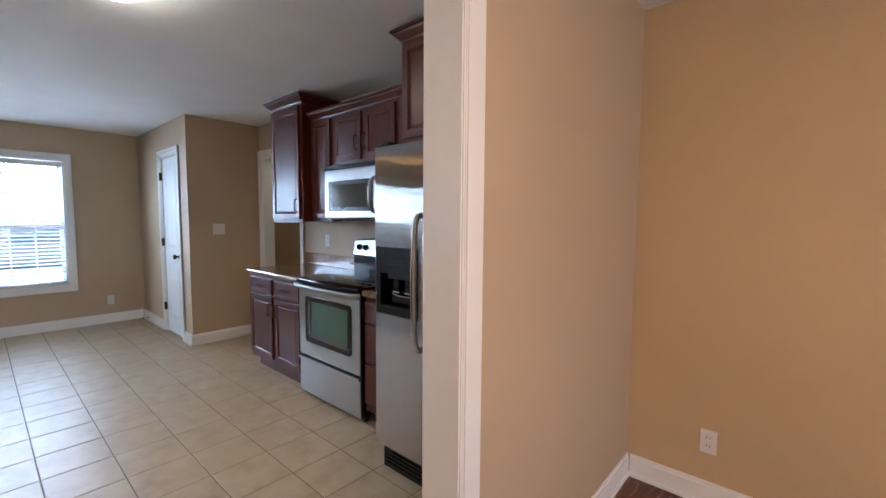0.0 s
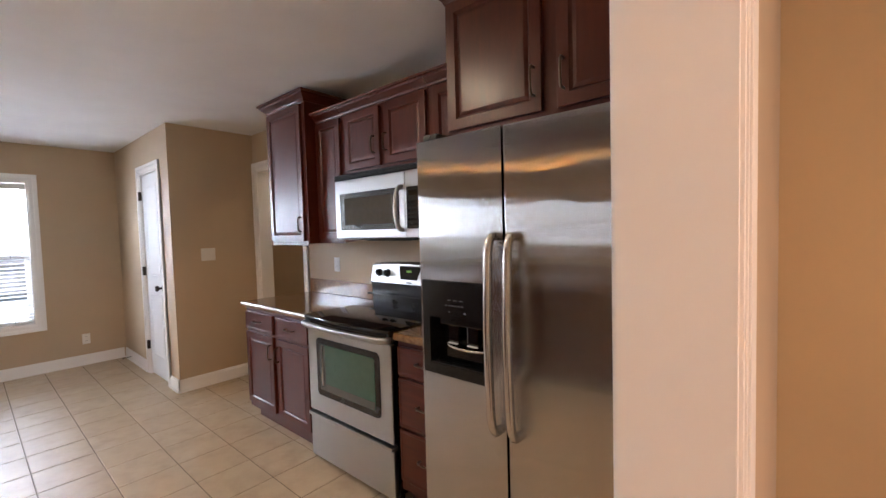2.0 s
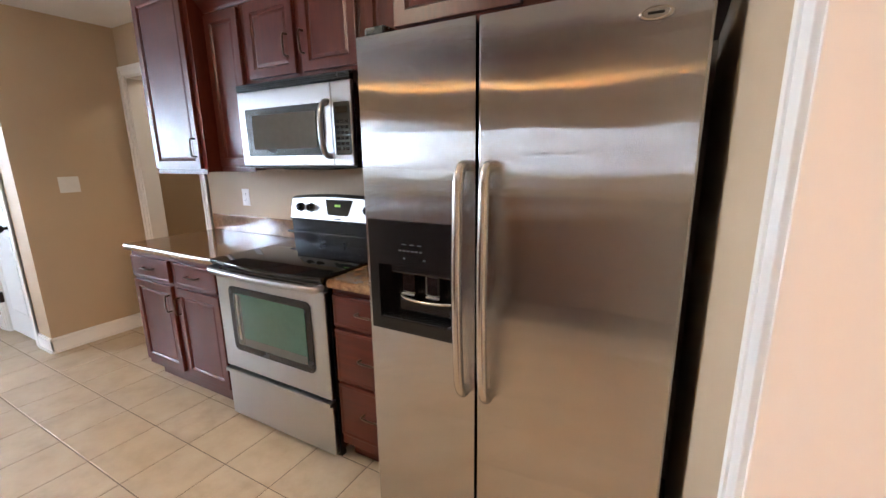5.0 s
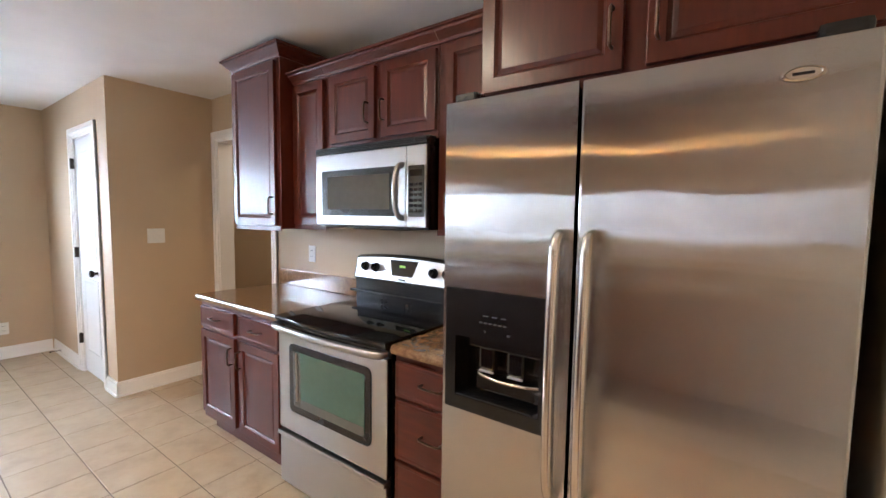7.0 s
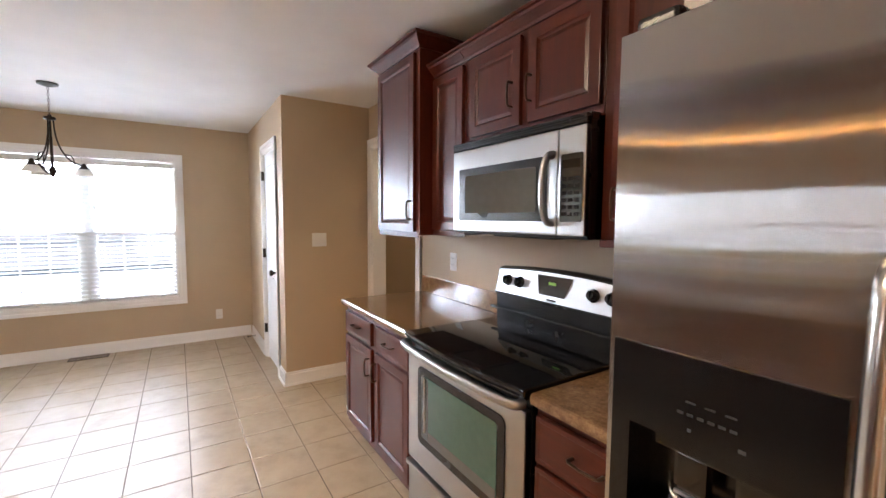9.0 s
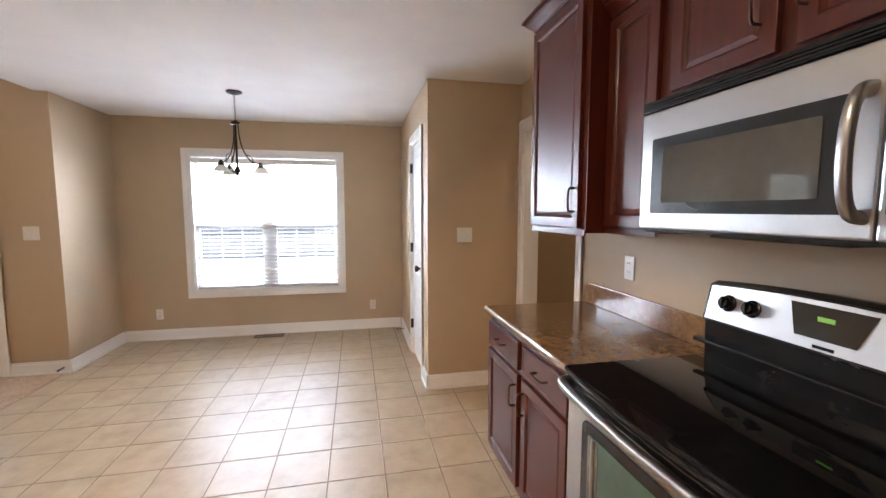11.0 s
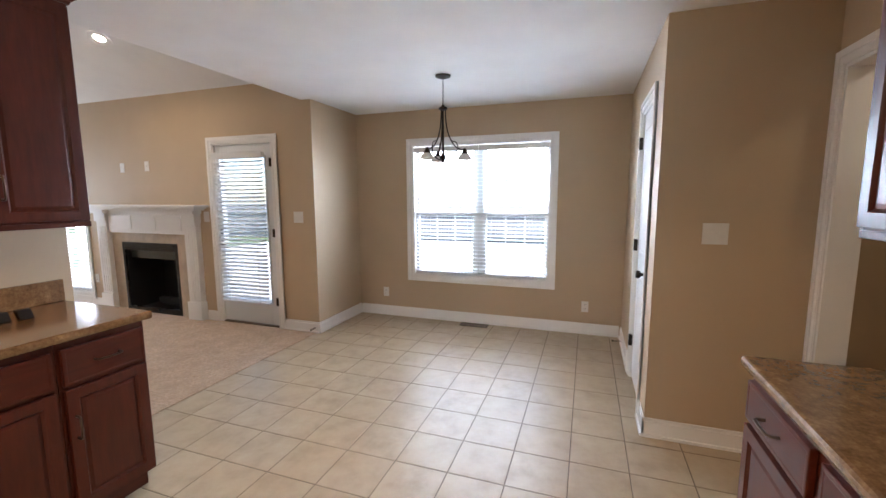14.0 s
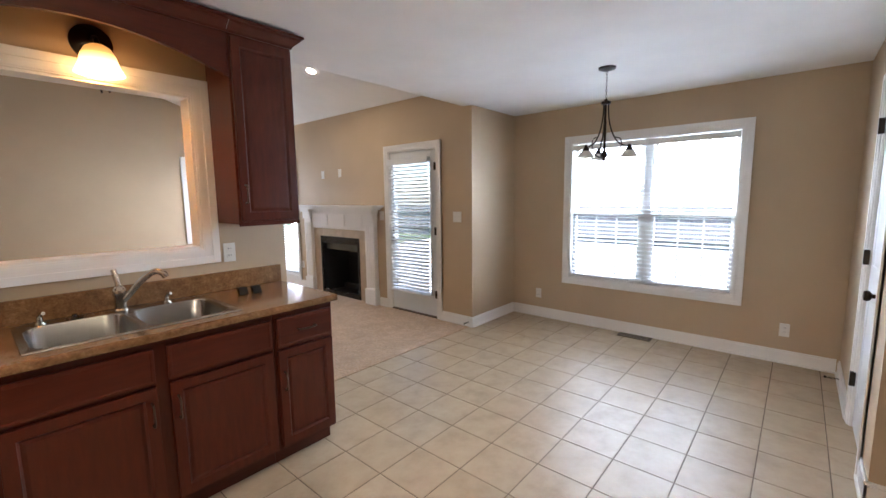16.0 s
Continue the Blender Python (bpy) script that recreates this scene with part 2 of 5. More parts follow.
def boxes(name, pairs, mat, parent=None, bevel=0.0):
    bm = bmesh.new()
    for a, b in pairs:
        add_box(bm, a, b, bevel)
    return put(bm, name, mat, parent)


def pieces(name, pairs, mat, parent, bevel=0.0):
    """Each box a part of its own."""
    for pair in pairs:
        boxes(name, [pair], mat, parent, bevel)


def add_tube(bm, points, radius, sides=10, flat=1.0):
    pts = [Vector(p) for p in points]
    rings = []
    side = None
    for i, p in enumerate(pts):
        d = (pts[min(i + 1, len(pts) - 1)] - pts[max(i - 1, 0)]).normalized()
        if side is None:
            side = d.orthogonal().normalized()
        side = (side - d * side.dot(d)).normalized()
        other = d.cross(side)
        rings.append([bm.verts.new(p + radius * (math.cos(2 * math.pi * k / sides) * side + flat * math.sin(2 * math.pi * k / sides) * other)) for k in range(sides)])
    for r, s in zip(rings, rings[1:]):
        for k in range(sides):
            bm.faces.new((r[k], r[(k + 1) % sides], s[(k + 1) % sides], s[k]))
    bm.faces.new(rings[0][::-1]), bm.faces.new(rings[-1])


def tube(name, points, radius, mat, parent=None, sides=10, flat=1.0):
    bm = bmesh.new()
    add_tube(bm, points, radius, sides, flat)
    return put(bm, name, mat, parent, smooth=50)


def add_lathe(bm, profile, m, sides=24):
    rings = []
    for r, z in profile:
        rings.append([bm.verts.new(m @ Vector((r * math.cos(2 * math.pi * k / sides), r * math.sin(2 * math.pi * k / sides), z))) for k in range(sides)])
    for a, b in zip(rings, rings[1:]):
        for k in range(sides):
            bm.faces.new((a[k], a[(k + 1) % sides], b[(k + 1) % sides], b[k]))
    if profile[0][0] > 1e-4:
        bm.faces.new(rings[0][::-1])
    if profile[-1][0] > 1e-4:
        bm.faces.new(rings[-1])
    bmesh.ops.remove_doubles(bm, verts=bm.verts, dist=1e-5)


def lathe(name, profile, m, mat, parent=None, sides=24):
    bm = bmesh.new()
    add_lathe(bm, profile, m, sides)
    return put(bm, name, mat, parent, smooth=40)


def facing(at, n):
    """A pose at a point whose z axis looks along n."""
    return Matrix.Translation(at) @ Vector(n).to_track_quat("Z", "Y").to_matrix().to_4x4()


def curve_points(knots, per=6):
    """A smooth line through knots."""
    k = [Vector(p) for p in knots]
    k = [2 * k[0] - k[1], *k, 2 * k[-1] - k[-2]]
    out = []
    for i in range(1, len(k) - 2):
        for s in range(per):
            t = s / per
            out.append(0.5 * (2 * k[i] + (k[i + 1] - k[i - 1]) * t + (2 * k[i - 1] - 5 * k[i] + 4 * k[i + 1] - k[i + 2]) * t ** 2 + (3 * k[i] - k[i - 1] - 3 * k[i + 1] + k[i + 2]) * t ** 3))
    return out + [k[-2]]


def panel_door(name, a, b, n, mat, parent, stile=0.058, steps=((0.004, -0.004), (0.010, -0.006), (0.020, 0.004)), bevel=0.003):
    """A slab with a sunk, bordered panel on the side that n points to."""
    bm = bmesh.new()
    add_box(bm, a, b, bevel)
    n = Vector(n)
    bm.faces.ensure_lookup_table()
    front = max(bm.faces, key=lambda f: f.normal.dot(n) * 10 + f.calc_area())
    size = min(max(abs(a[i] - b[i]) for i in (0, 1)), abs(a[2] - b[2]))
    stile = min(stile, size * 0.3)
    bmesh.ops.inset_individual(bm, faces=[front], thickness=stile, depth=0)
    for wide, deep in steps:
        bmesh.ops.inset_individual(bm, faces=[front], thickness=min(wide, size * 0.08), depth=deep)
    return put(bm, name, mat, parent)


def bar_handle(parent, at, along, n, length=0.098, out=0.028, radius=0.0043, mat=None):
    """A bowed pull: at is its middle on the face."""
    at, along, n = Vector(at), Vector(along), Vector(n)
    e = along * length / 2
    pts = [at - e, at - e + n * out * 0.8, at - e * 0.85 + n * out, at + n * out * 1.1, at + e * 0.85 + n * out, at + e + n * out * 0.8, at + e]
    return tube("handle", pts, radius, mat or PULL, parent, 8, 1.3)


def wall(name, axis, lo, hi, u0, u1, z0, z1, mat, holes=(), label="painted plaster wall"):
    """A wall of thickness lo..hi on axis ('x' or 'y'), that runs u0..u1 along the other, with holes (u0, u1, z0, z1)."""
    us = sorted({u0, u1, *[h[0] for h in holes], *[h[1] for h in holes]})
    zs = sorted({z0, z1, *[h[2] for h in holes], *[h[3] for h in holes]})
    pairs = []
    for a, b in zip(us, us[1:]):
        for c, d in zip(zs, zs[1:]):
            if any(h[0] <= a and b <= h[1] and h[2] <= c and d <= h[3] for h in holes):
                continue
            pairs.append((((lo, a, c), (hi, b, d)) if axis == "x" else ((a, lo, c), (b, hi, d))))
    ob = boxes(name, pairs, mat)
    return tagged(ob, label, "wall", kind="structure")


def baseboard(name, axis, face, out, u0, u1, mat=None):
    """A stepped skirting on the wall face, standing out by the sign of out."""
    pairs = []
    for deep, z0, z1 in ((0.014, 0.0, 0.098), (0.009, 0.098, 0.118), (0.024, 0.0, 0.018)):
        a, b = face, face + out * deep
        pairs.append((((a, u0, z0), (b, u1, z1)) if axis == "x" else ((u0, a, z0), (u1, b, z1))))
    return tagged(boxes(name, pairs, mat or TRIM, bevel=0.002), "white painted stepped baseboard along the floor", "baseboard", kind="structure")


def casing(name, axis, face, out, u0, u1, z0, z1, width, sill=False, steps=((0.012, 0.0, 1.0), (0.019, 0.55, 1.0), (0.015, 0.1, 0.35))):
    """Moulded trim round an opening u0..u1, z0..z1 on a wall face: two legs, a head and, for windows, a foot."""
    pairs = []
    for deep, f0, f1 in steps:
        w0, w1 = width * f0, width * f1
        a, b = face, face + out * deep
        strips = [(u0 - w1, u0 - w0, (z0 - w1) if sill else z0, z1 + w1), (u1 + w0, u1 + w1, (z0 - w1) if sill else z0, z1 + w1), (u0 - w0, u1 + w0, z1 + w0, z1 + w1)]
        if sill:
            strips.append((u0 - w0, u1 + w0, z0 - w1, z0 - w0))
        for p, q, r, s in strips:
            pairs.append((((a, p, r), (b, q, s)) if axis == "x" else ((p, a, r), (q, b, s))))
    return tagged(boxes(name, pairs, TRIM, bevel=0.0015), "white painted moulded casing round the opening", "casing", kind="structure")


def jamb(name, axis, lo, hi, u0, u1, z0, z1, thick=0.018, sill=False):
    """The lining of an opening through a wall."""
    strips = [(u0, u0 + thick, z0, z1), (u1 - thick, u1, z0, z1), (u0 + thick, u1 - thick, z1 - thick, z1)]
    if sill:
        strips.append((u0 + thick, u1 - thick, z0, z0 + thick))
    pairs = [(((lo, p, r), (hi, q, s)) if axis == "x" else ((p, lo, r), (q, hi, s))) for p, q, r, s in strips]
    return tagged(boxes(name, pairs, TRIM, bevel=0.001), "white painted wooden lining of the opening", "jamb", kind="structure")


# ---- the large structure ----
W, L, R, P = -6.653, -5.773, 2.412, 1.648      # dining wall, living wall, range wall, pantry side
H, F0, F1 = 2.44, -0.689, -0.565               # kitchen ceiling, foyer wall faces
S0, S1, S2 = -1.52, -1.37, -1.485                          # sink wall faces
SOUTH, EAST = -6.6, 1.6

wall("wall_dining", "x", W - 0.15, W, S0, P + 0.1, 0, H + 0.1, WALL, [(-0.672, 0.895, 0.535, 2.045)], "tan painted wall with a double window")
wall("wall_nook_side", "y", S0, -1.412, W, L, 0, H + 0.1, WALL, (), "tan painted side wall of the dining nook")
wall("wall_living", "x", L - 0.15, L, SOUTH, S0, 0, 2.75, WALL, [(-2.752, -1.930, 0, 2.050), (-5.87, -5.06, 0.17, 2.05), (-4.343, -3.387, 0, 0.90)], "tan painted living room wall with fireplace and glass door")
wall("wall_living_south", "y", SOUTH - 0.15, SOUTH, L - 0.15, EAST, 0, 4.2, WALL, [(-5.50, -4.66, 0.80, 2.12)], "tan painted far wall of the living room")
wall("wall_living_east", "x", EAST, EAST + 0.12, SOUTH, S2, 0, 4.2, WALL, (), "tan painted end wall of the living room")
wall("wall_sink", "y", S2, S1, -3.555, 3.3, 0, 4.2, WALL, [(-3.035, -2.065, 1.185, 2.06)], "tan painted wall with a pass-through above the sink")
wall("wall_header", "y", S0, S1 - 0.03, L, -3.555, H + 0.12, 4.2, WALL, (), "tan painted wall above the kitchen ceiling edge")
wall("wall_range", "y", R, R + 0.12, -4.90, F0, 0, H + 0.1, WALL, [(-4.70, -3.865, 0, 2.075)], "tan painted wall behind the range")
wall("wall_pantry_side", "y", P, P + 0.1, W, -4.876, 0, H + 0.1, WALL, [(-5.665, -5.075, 0, 2.075)], "tan painted pantry wall with a white door")
wall("wall_pantry_front", "x", -4.876, -4.776, P, R, 0, H + 0.1, WALL, (), "tan painted end wall of the pantry")
wall("wall_pantry_back", "y", R + 0.02, R + 0.12, W - 0.15, -4.90, 0, H + 0.1, WALL, (), "tan painted back wall of the pantry")
wall("wall_hall_back", "y", 3.55, 3.65, -5.6, -3.0, 0, H + 0.1, WALL, (), "tan painted wall of the room behind the kitchen")
wall("wall_hall_west", "x", -5.7, -5.6, R + 0.12, 3.65, 0, H + 0.1, WALL, (), "tan painted side wall of the back hall")
wall("wall_hall_east", "x", -3.0, -2.9, R + 0.12, 3.65, 0, H + 0.1, WALL, (), "tan painted side wall of the back hall")
wall("wall_foyer", "x", F0, F1, S1, R + 0.12, 0, H + 0.1, WALL, [(-0.42, 0.989, 0, 2.10)], "painted wall between kitchen and foyer with a cased opening")
wall("wall_foyer_north", "y", 2.45, 2.57, F1, 3.2, 0, H + 0.1, WARM_WALL, (), "warm tan painted foyer wall")
# The hole is an assumed window, unseen, made for the foyer fill light.
wall("wall_foyer_east", "x", 3.2, 3.3, S1, 2.57, 0, H + 0.1, WARM_WALL, [(-0.22, 0.82, 0.2, 2.2)], "warm tan painted foyer end wall")

tagged(boxes("ceiling", [((W - 0.15, S0 - 0.002, H), (3.3, 3.65, H + 0.12))], CEIL), "white lightly textured flat ceiling", "ceiling", kind="structure")


def vault():
    """The sloped ceiling of the living room: up from the fireplace wall to a ridge, and down again."""
    bm = bmesh.new()
    ridge, foot = -2.0, EAST + 0.12
    za, zr = 2.65, 2.65 + 0.333 * (ridge - L)
    rows = [(L - 0.15, za - 0.05), (ridge, zr), (foot, zr - 0.333 * (foot - ridge))]
    rings = []
    for x, z in rows:
        rings.append([bm.verts.new((x, SOUTH - 0.15, z)), bm.verts.new((x, S2 + 0.05, z)), bm.verts.new((x, S2 + 0.05, z + 0.1)), bm.verts.new((x, SOUTH - 0.15, z + 0.1))])
    for a, b in zip(rings, rings[1:]):
        for k in range(4):
            bm.faces.new((a[k], a[(k + 1) % 4], b[(k + 1) % 4], b[k]))
    bm.faces.new(rings[0]), bm.faces.new(rings[-1])
    return tagged(put(bm, "ceiling_vault", CEIL), "white sloped living room ceiling", "ceiling", kind="structure")


vault()
# Added slab, out of view: blocks direct sun from the foyer end opening.
tagged(boxes("porch_roof", [((3.3, -4.0, 2.56), (6.6, 5.0, 2.7))], TRIM), "unseen white slab added to keep the sun out of the foyer", "roof", kind="structure")
floor = tagged(boxes("floor", [((W - 0.1, -1.45, -0.12), (F1 - 0.06, 2.5, -0.0025))], GROUT), "beige square ceramic floor tiles with dark grout", "floor", kind="structure")
tagged(boxes("floor_hall", [((-5.7, 2.5, -0.12), (-2.9, 3.65, -0.002))], TILE), "beige tiled floor of the back hall", "floor", kind="structure")
tagged(boxes("floor_carpet", [((L - 0.1, SOUTH, -0.12), (EAST, -1.45, 0.004))], CARPET), "worn beige wall-to-wall carpet", "carpet", kind="structure")
foyer_floor = tagged(boxes("floor_foyer", [((F1 - 0.06, S1, -0.12), (3.2, 2.5, -0.008))], SOOT), "dark red-brown hardwood floor", "floor", kind="structure")
tagged(boxes("ground", [((-60, -60, -0.4), (60, 60, -0.3))], GRASS), "green lawn outside the house", "ground", kind="structure")
tagged(boxes("patio", [((-16.0, -9.5, -0.34), (L - 0.15, 6.0, -0.12))], PATIO, bevel=0.01), "pale concrete patio behind the house", "patio", kind="structure")

baseboard("baseboard", "x", W, 1, -1.412 + 0.02, P - 0.02)
baseboard("baseboard", "y", -1.412, 1, W, L + 0.014)
baseboard("baseboard", "x", L, 1, -1.856, -1.412)
baseboard("baseboard", "x", L, 1, -2.98, -2.826)
baseboard("baseboard", "x", L, 1, -6.6, -4.83)
baseboard("baseboard", "y", P, -1, W + 0.02, -5.735)
baseboard("baseboard", "y", P, -1, -5.005, -4.762)
baseboard("baseboard", "x", -4.776, 1, P - 0.014, R)
baseboard("baseboard", "x", F1, 1, 1.064, 2.45)
baseboard("baseboard", "y", 2.45, -1, F1 + 0.02, 3.2)
baseboard("baseboard", "y", SOUTH, 1, L, EAST)

casing("window_casing", "x", W, 1, -0.672, 0.895, 0.535, 2.045, 0.076, sill=True)
jamb("window_lining", "x", W - 0.13, W + 0.004, -0.672, 0.895, 0.535, 2.045, 0.012, sill=True)
casing("door_casing", "x", L, 1, -2.752, -1.930, 0, 2.050, 0.074)
jamb("door_lining", "x", L - 0.13, L + 0.004, -2.752, -1.930, 0, 2.050, 0.014)
casing("window_casing", "x", L, 1, -5.87, -5.06, 0.17, 2.05, 0.074, sill=True)
jamb("window_lining", "x", L - 0.13, L + 0.004, -5.87, -5.06, 0.17, 2.05, 0.012, sill=True)
casing("window_casing", "y", SOUTH, 1, -5.50, -4.66, 0.80, 2.12, 0.07, sill=True)
casing("pass_through_casing", "y", S1, 1, -3.035, -2.065, 1.185, 2.06, 0.092, sill=True)
jamb("pass_through_lining", "y", S2 - 0.004, S1 + 0.004, -3.035, -2.065, 1.185, 2.06, 0.014, sill=True)
casing("pass_through_casing", "y", S2, -1, -3.035, -2.065, 1.185, 2.06, 0.08, sill=True)
casing("door_casing", "y", P, -1, -5.665, -5.075, 0, 2.075, 0.07)
jamb("door_lining", "y", P - 0.004, P + 0.1, -5.665, -5.075, 0, 2.075, 0.014)
casing("door_casing", "y", R, -1, -4.70, -3.865, 0, 2.075, 0.074)
jamb("door_lining", "y", R - 0.004, R + 0.124, -4.70, -3.865, 0, 2.075, 0.016)
casing("opening_casing", "x", F1, 1, -0.412, 0.981, 0, 2.092, 0.082, steps=((0.011, 0.0, 1.0), (0.017, 0.14, 1.0), (0.014, 0.06, 0.12)))
casing("opening_casing", "x", F0, -1, -0.412, 0.983, 0, 2.092, 0.060, steps=((0.010, 0.0, 1.0), (0.0135, 0.66, 1.0)))
# Trim round the assumed, unseen foyer window.
casing("window_casing", "x", 3.2, -1, -0.22, 0.82, 0.2, 2.2, 0.07, sill=True)
jamb("opening_lining", "x", F0 - 0.004, F1 + 0.006, -0.42, 0.989, 0, 2.10, 0.012)


# ---- windows, doors and blinds ----
def blind(name, axis_x, u0, u1, z0, z1, label, tilt=3, pitch=0.043, gather=0.0):
    """A slatted blind in a plane x = axis_x: head rail, slats, foot rail, two ladder cords each side and a wand."""
    t = thing(name, (axis_x, (u0 + u1) / 2, z0), label, "window blind", "white slatted window blinds")
    boxes("head_rail", [((axis_x - 0.025, u0, z1 - 0.045), (axis_x + 0.025, u1, z1))], SLATPAINT, t, 0.003)
    boxes("foot_rail", [((axis_x - 0.024, u0, z0), (axis_x + 0.024, u1, z0 + 0.018))], SLATPAINT, t, 0.003)
    bm = bmesh.new()
    wide = 0.025
    prof = [(-wide, 0.0), (-wide * 0.5, 0.0035), (0, 0.0046), (wide * 0.5, 0.0035), (wide, 0.0)]
    half = (u1 - u0) / 2 - 0.004
    rows = [[bm.verts.new((p, s * half, z + h)) for p, z in prof for h in (0, 0.0026)] for s in (-1, 1)]
    k = len(prof)
    for i in range(k - 1):
        for h in (0, 1):
            bm.faces.new((rows[0][2 * i + h], rows[0][2 * i + 2 + h], rows[1][2 * i + 2 + h], rows[1][2 * i + h]))
        for r in rows:
            bm.faces.new((r[2 * i], r[2 * i + 1], r[2 * i + 3], r[2 * i + 2]))
    for i in (0, k - 1):
        bm.faces.new((rows[0][2 * i], rows[0][2 * i + 1], rows[1][2 * i + 1], rows[1][2 * i]))
    bmesh.ops.recalc_face_normals(bm, faces=bm.faces)
    mesh = bpy.data.meshes.new("slat")
    bm.to_mesh(mesh)
    bm.free()
    mesh.materials.append(SLATPAINT)
    count = int((z1 - 0.06 - z0 - 0.02) / pitch)
    for i in range(count):
        s = new("slat", mesh)
        s.parent = t
        s.location = (0, 0, 0.03 + i * pitch)
        s.rotation_euler = (0, radians(tilt + random.uniform(-2.0, 2.0)), 0)
    bm = bmesh.new()
    for f in (0.18, 0.82) if u1 - u0 < 0.9 else (0.15, 0.5, 0.85):
        u = u0 + (u1 - u0) * f
        for dx in (-0.026, 0.026):
            add_tube(bm, [(axis_x + dx, u, z0 + 0.01), (axis_x + dx, u, z1 - 0.02)], 0.0014, 5)
    put(bm, "ladder_cord", CORD, t)
    tube("tilt_wand", [(axis_x + 0.034, u0 + 0.06, z1 - 0.05), (axis_x + 0.036, u0 + 0.062, z1 - 0.6)], 0.004, SLATPAINT, t, 6)
    return t


def pane(name, x, u0, u1, z0, z1, parent):
    g = boxes(name, [((x - 0.003, u0, z0), (x + 0.003, u1, z1))], GLASS, parent)
    g.visible_shadow = False
    return g


def sash_window(name, face, u0, u1, z0, z1, label):
    """A double-hung window set in a wall that looks along +x."""
    t = thing(name, (face - 0.09, (u0 + u1) / 2, z0), label, "window", kind="structure")
    mid = (z0 + z1) / 2 - 0.02
    for part, x, a, b in (("upper_sash", face - 0.105, mid - 0.02, z1), ("lower_sash", face - 0.075, z0, mid + 0.02)):
        boxes(part, [((x - 0.015, u0, a), (x + 0.015, u0 + 0.04, b)), ((x - 0.015, u1 - 0.04, a), (x + 0.015, u1, b)), ((x - 0.015, u0 + 0.04, a), (x + 0.015, u1 - 0.04, a + 0.045)), ((x - 0.015, u0 + 0.04, b - 0.045), (x + 0.015, u1 - 0.04, b))], TRIM, t, 0.002)
        pane("pane", x, u0 + 0.04, u1 - 0.04, a + 0.045, b - 0.045, t)
        third = (u1 - u0 - 0.08) / 3
        for k in (1, 2):
            u = u0 + 0.04 + third * k
            boxes("muntin", [((x - 0.007, u - 0.008, a + 0.045), (x - 0.0035, u + 0.008, b - 0.045))], TRIM, t)
        boxes("muntin", [((x - 0.009, u0 + 0.04, (a + b) / 2 - 0.008), (x - 0.007, u1 - 0.04, (a + b) / 2 + 0.008))], TRIM, t)
    return t


for u0, u1, b0, b1 in ((-0.660, 0.078, -0.652, 0.112), (0.158, 0.883, 0.122, 0.875)):
    sash_window("window_dining", W, u0, u1, 0.547, 2.033, "white double-hung sash window with daylight behind")
    blind("window_blind", W - 0.030, b0, b1, 0.555, 2.015, "white slatted blind lowered and opened in the dining window")
    tagged(boxes("blind_valance", [((W - 0.003, b0 - 0.004, 1.962), (W + 0.006, b1 + 0.003, 2.018))], WHITEPLASTIC, bevel=0.002), "white flat valance board over the dining window blind", "blind valance", "blind valances")
tagged(boxes("window_mullion", [((W - 0.12, 0.078, 0.547), (W - 0.060, 0.158, 2.033))], TRIM, bevel=0.002), "white post between the two dining windows", "mullion", kind="structure")
sash_window("window_living", L, -5.858, -5.072, 0.182, 2.038, "tall white window beside the fireplace")
blind("window_blind", L - 0.028, -5.845, -5.085, 0.20, 2.03, "white slatted blind lowered in the tall living window")


def south_window():
    t = thing("window_south", (-5.07, SOUTH - 0.08, 0.8), "white framed window in the far living room wall", "window", kind="structure")
    a, b = -5.50, -4.66
    boxes("frame", [((a, SOUTH - 0.12, 0.8), (a + 0.05, SOUTH - 0.06, 2.12)), ((b - 0.05, SOUTH - 0.12, 0.8), (b, SOUTH - 0.06, 2.12)), ((a + 0.05, SOUTH - 0.12, 0.8), (b - 0.05, SOUTH - 0.06, 0.85)), ((a + 0.05, SOUTH - 0.12, 2.07), (b - 0.05, SOUTH - 0.06, 2.12)), ((a + 0.05, SOUTH - 0.12, 1.44), (b - 0.05, SOUTH - 0.06, 1.48))], TRIM, t, 0.002)
    g = boxes("pane", [((a + 0.05, SOUTH - 0.093, 0.85), (b - 0.05, SOUTH - 0.087, 2.07))], GLASS, t)
    g.visible_shadow = False


south_window()


def hinge(parent, at, along_x):
    x, y, z = at
    boxes("hinge", [((x - 0.014, y - 0.014, z - 0.045), (x + 0.014, y + 0.014, z + 0.045))], BRONZE, parent, 0.003)


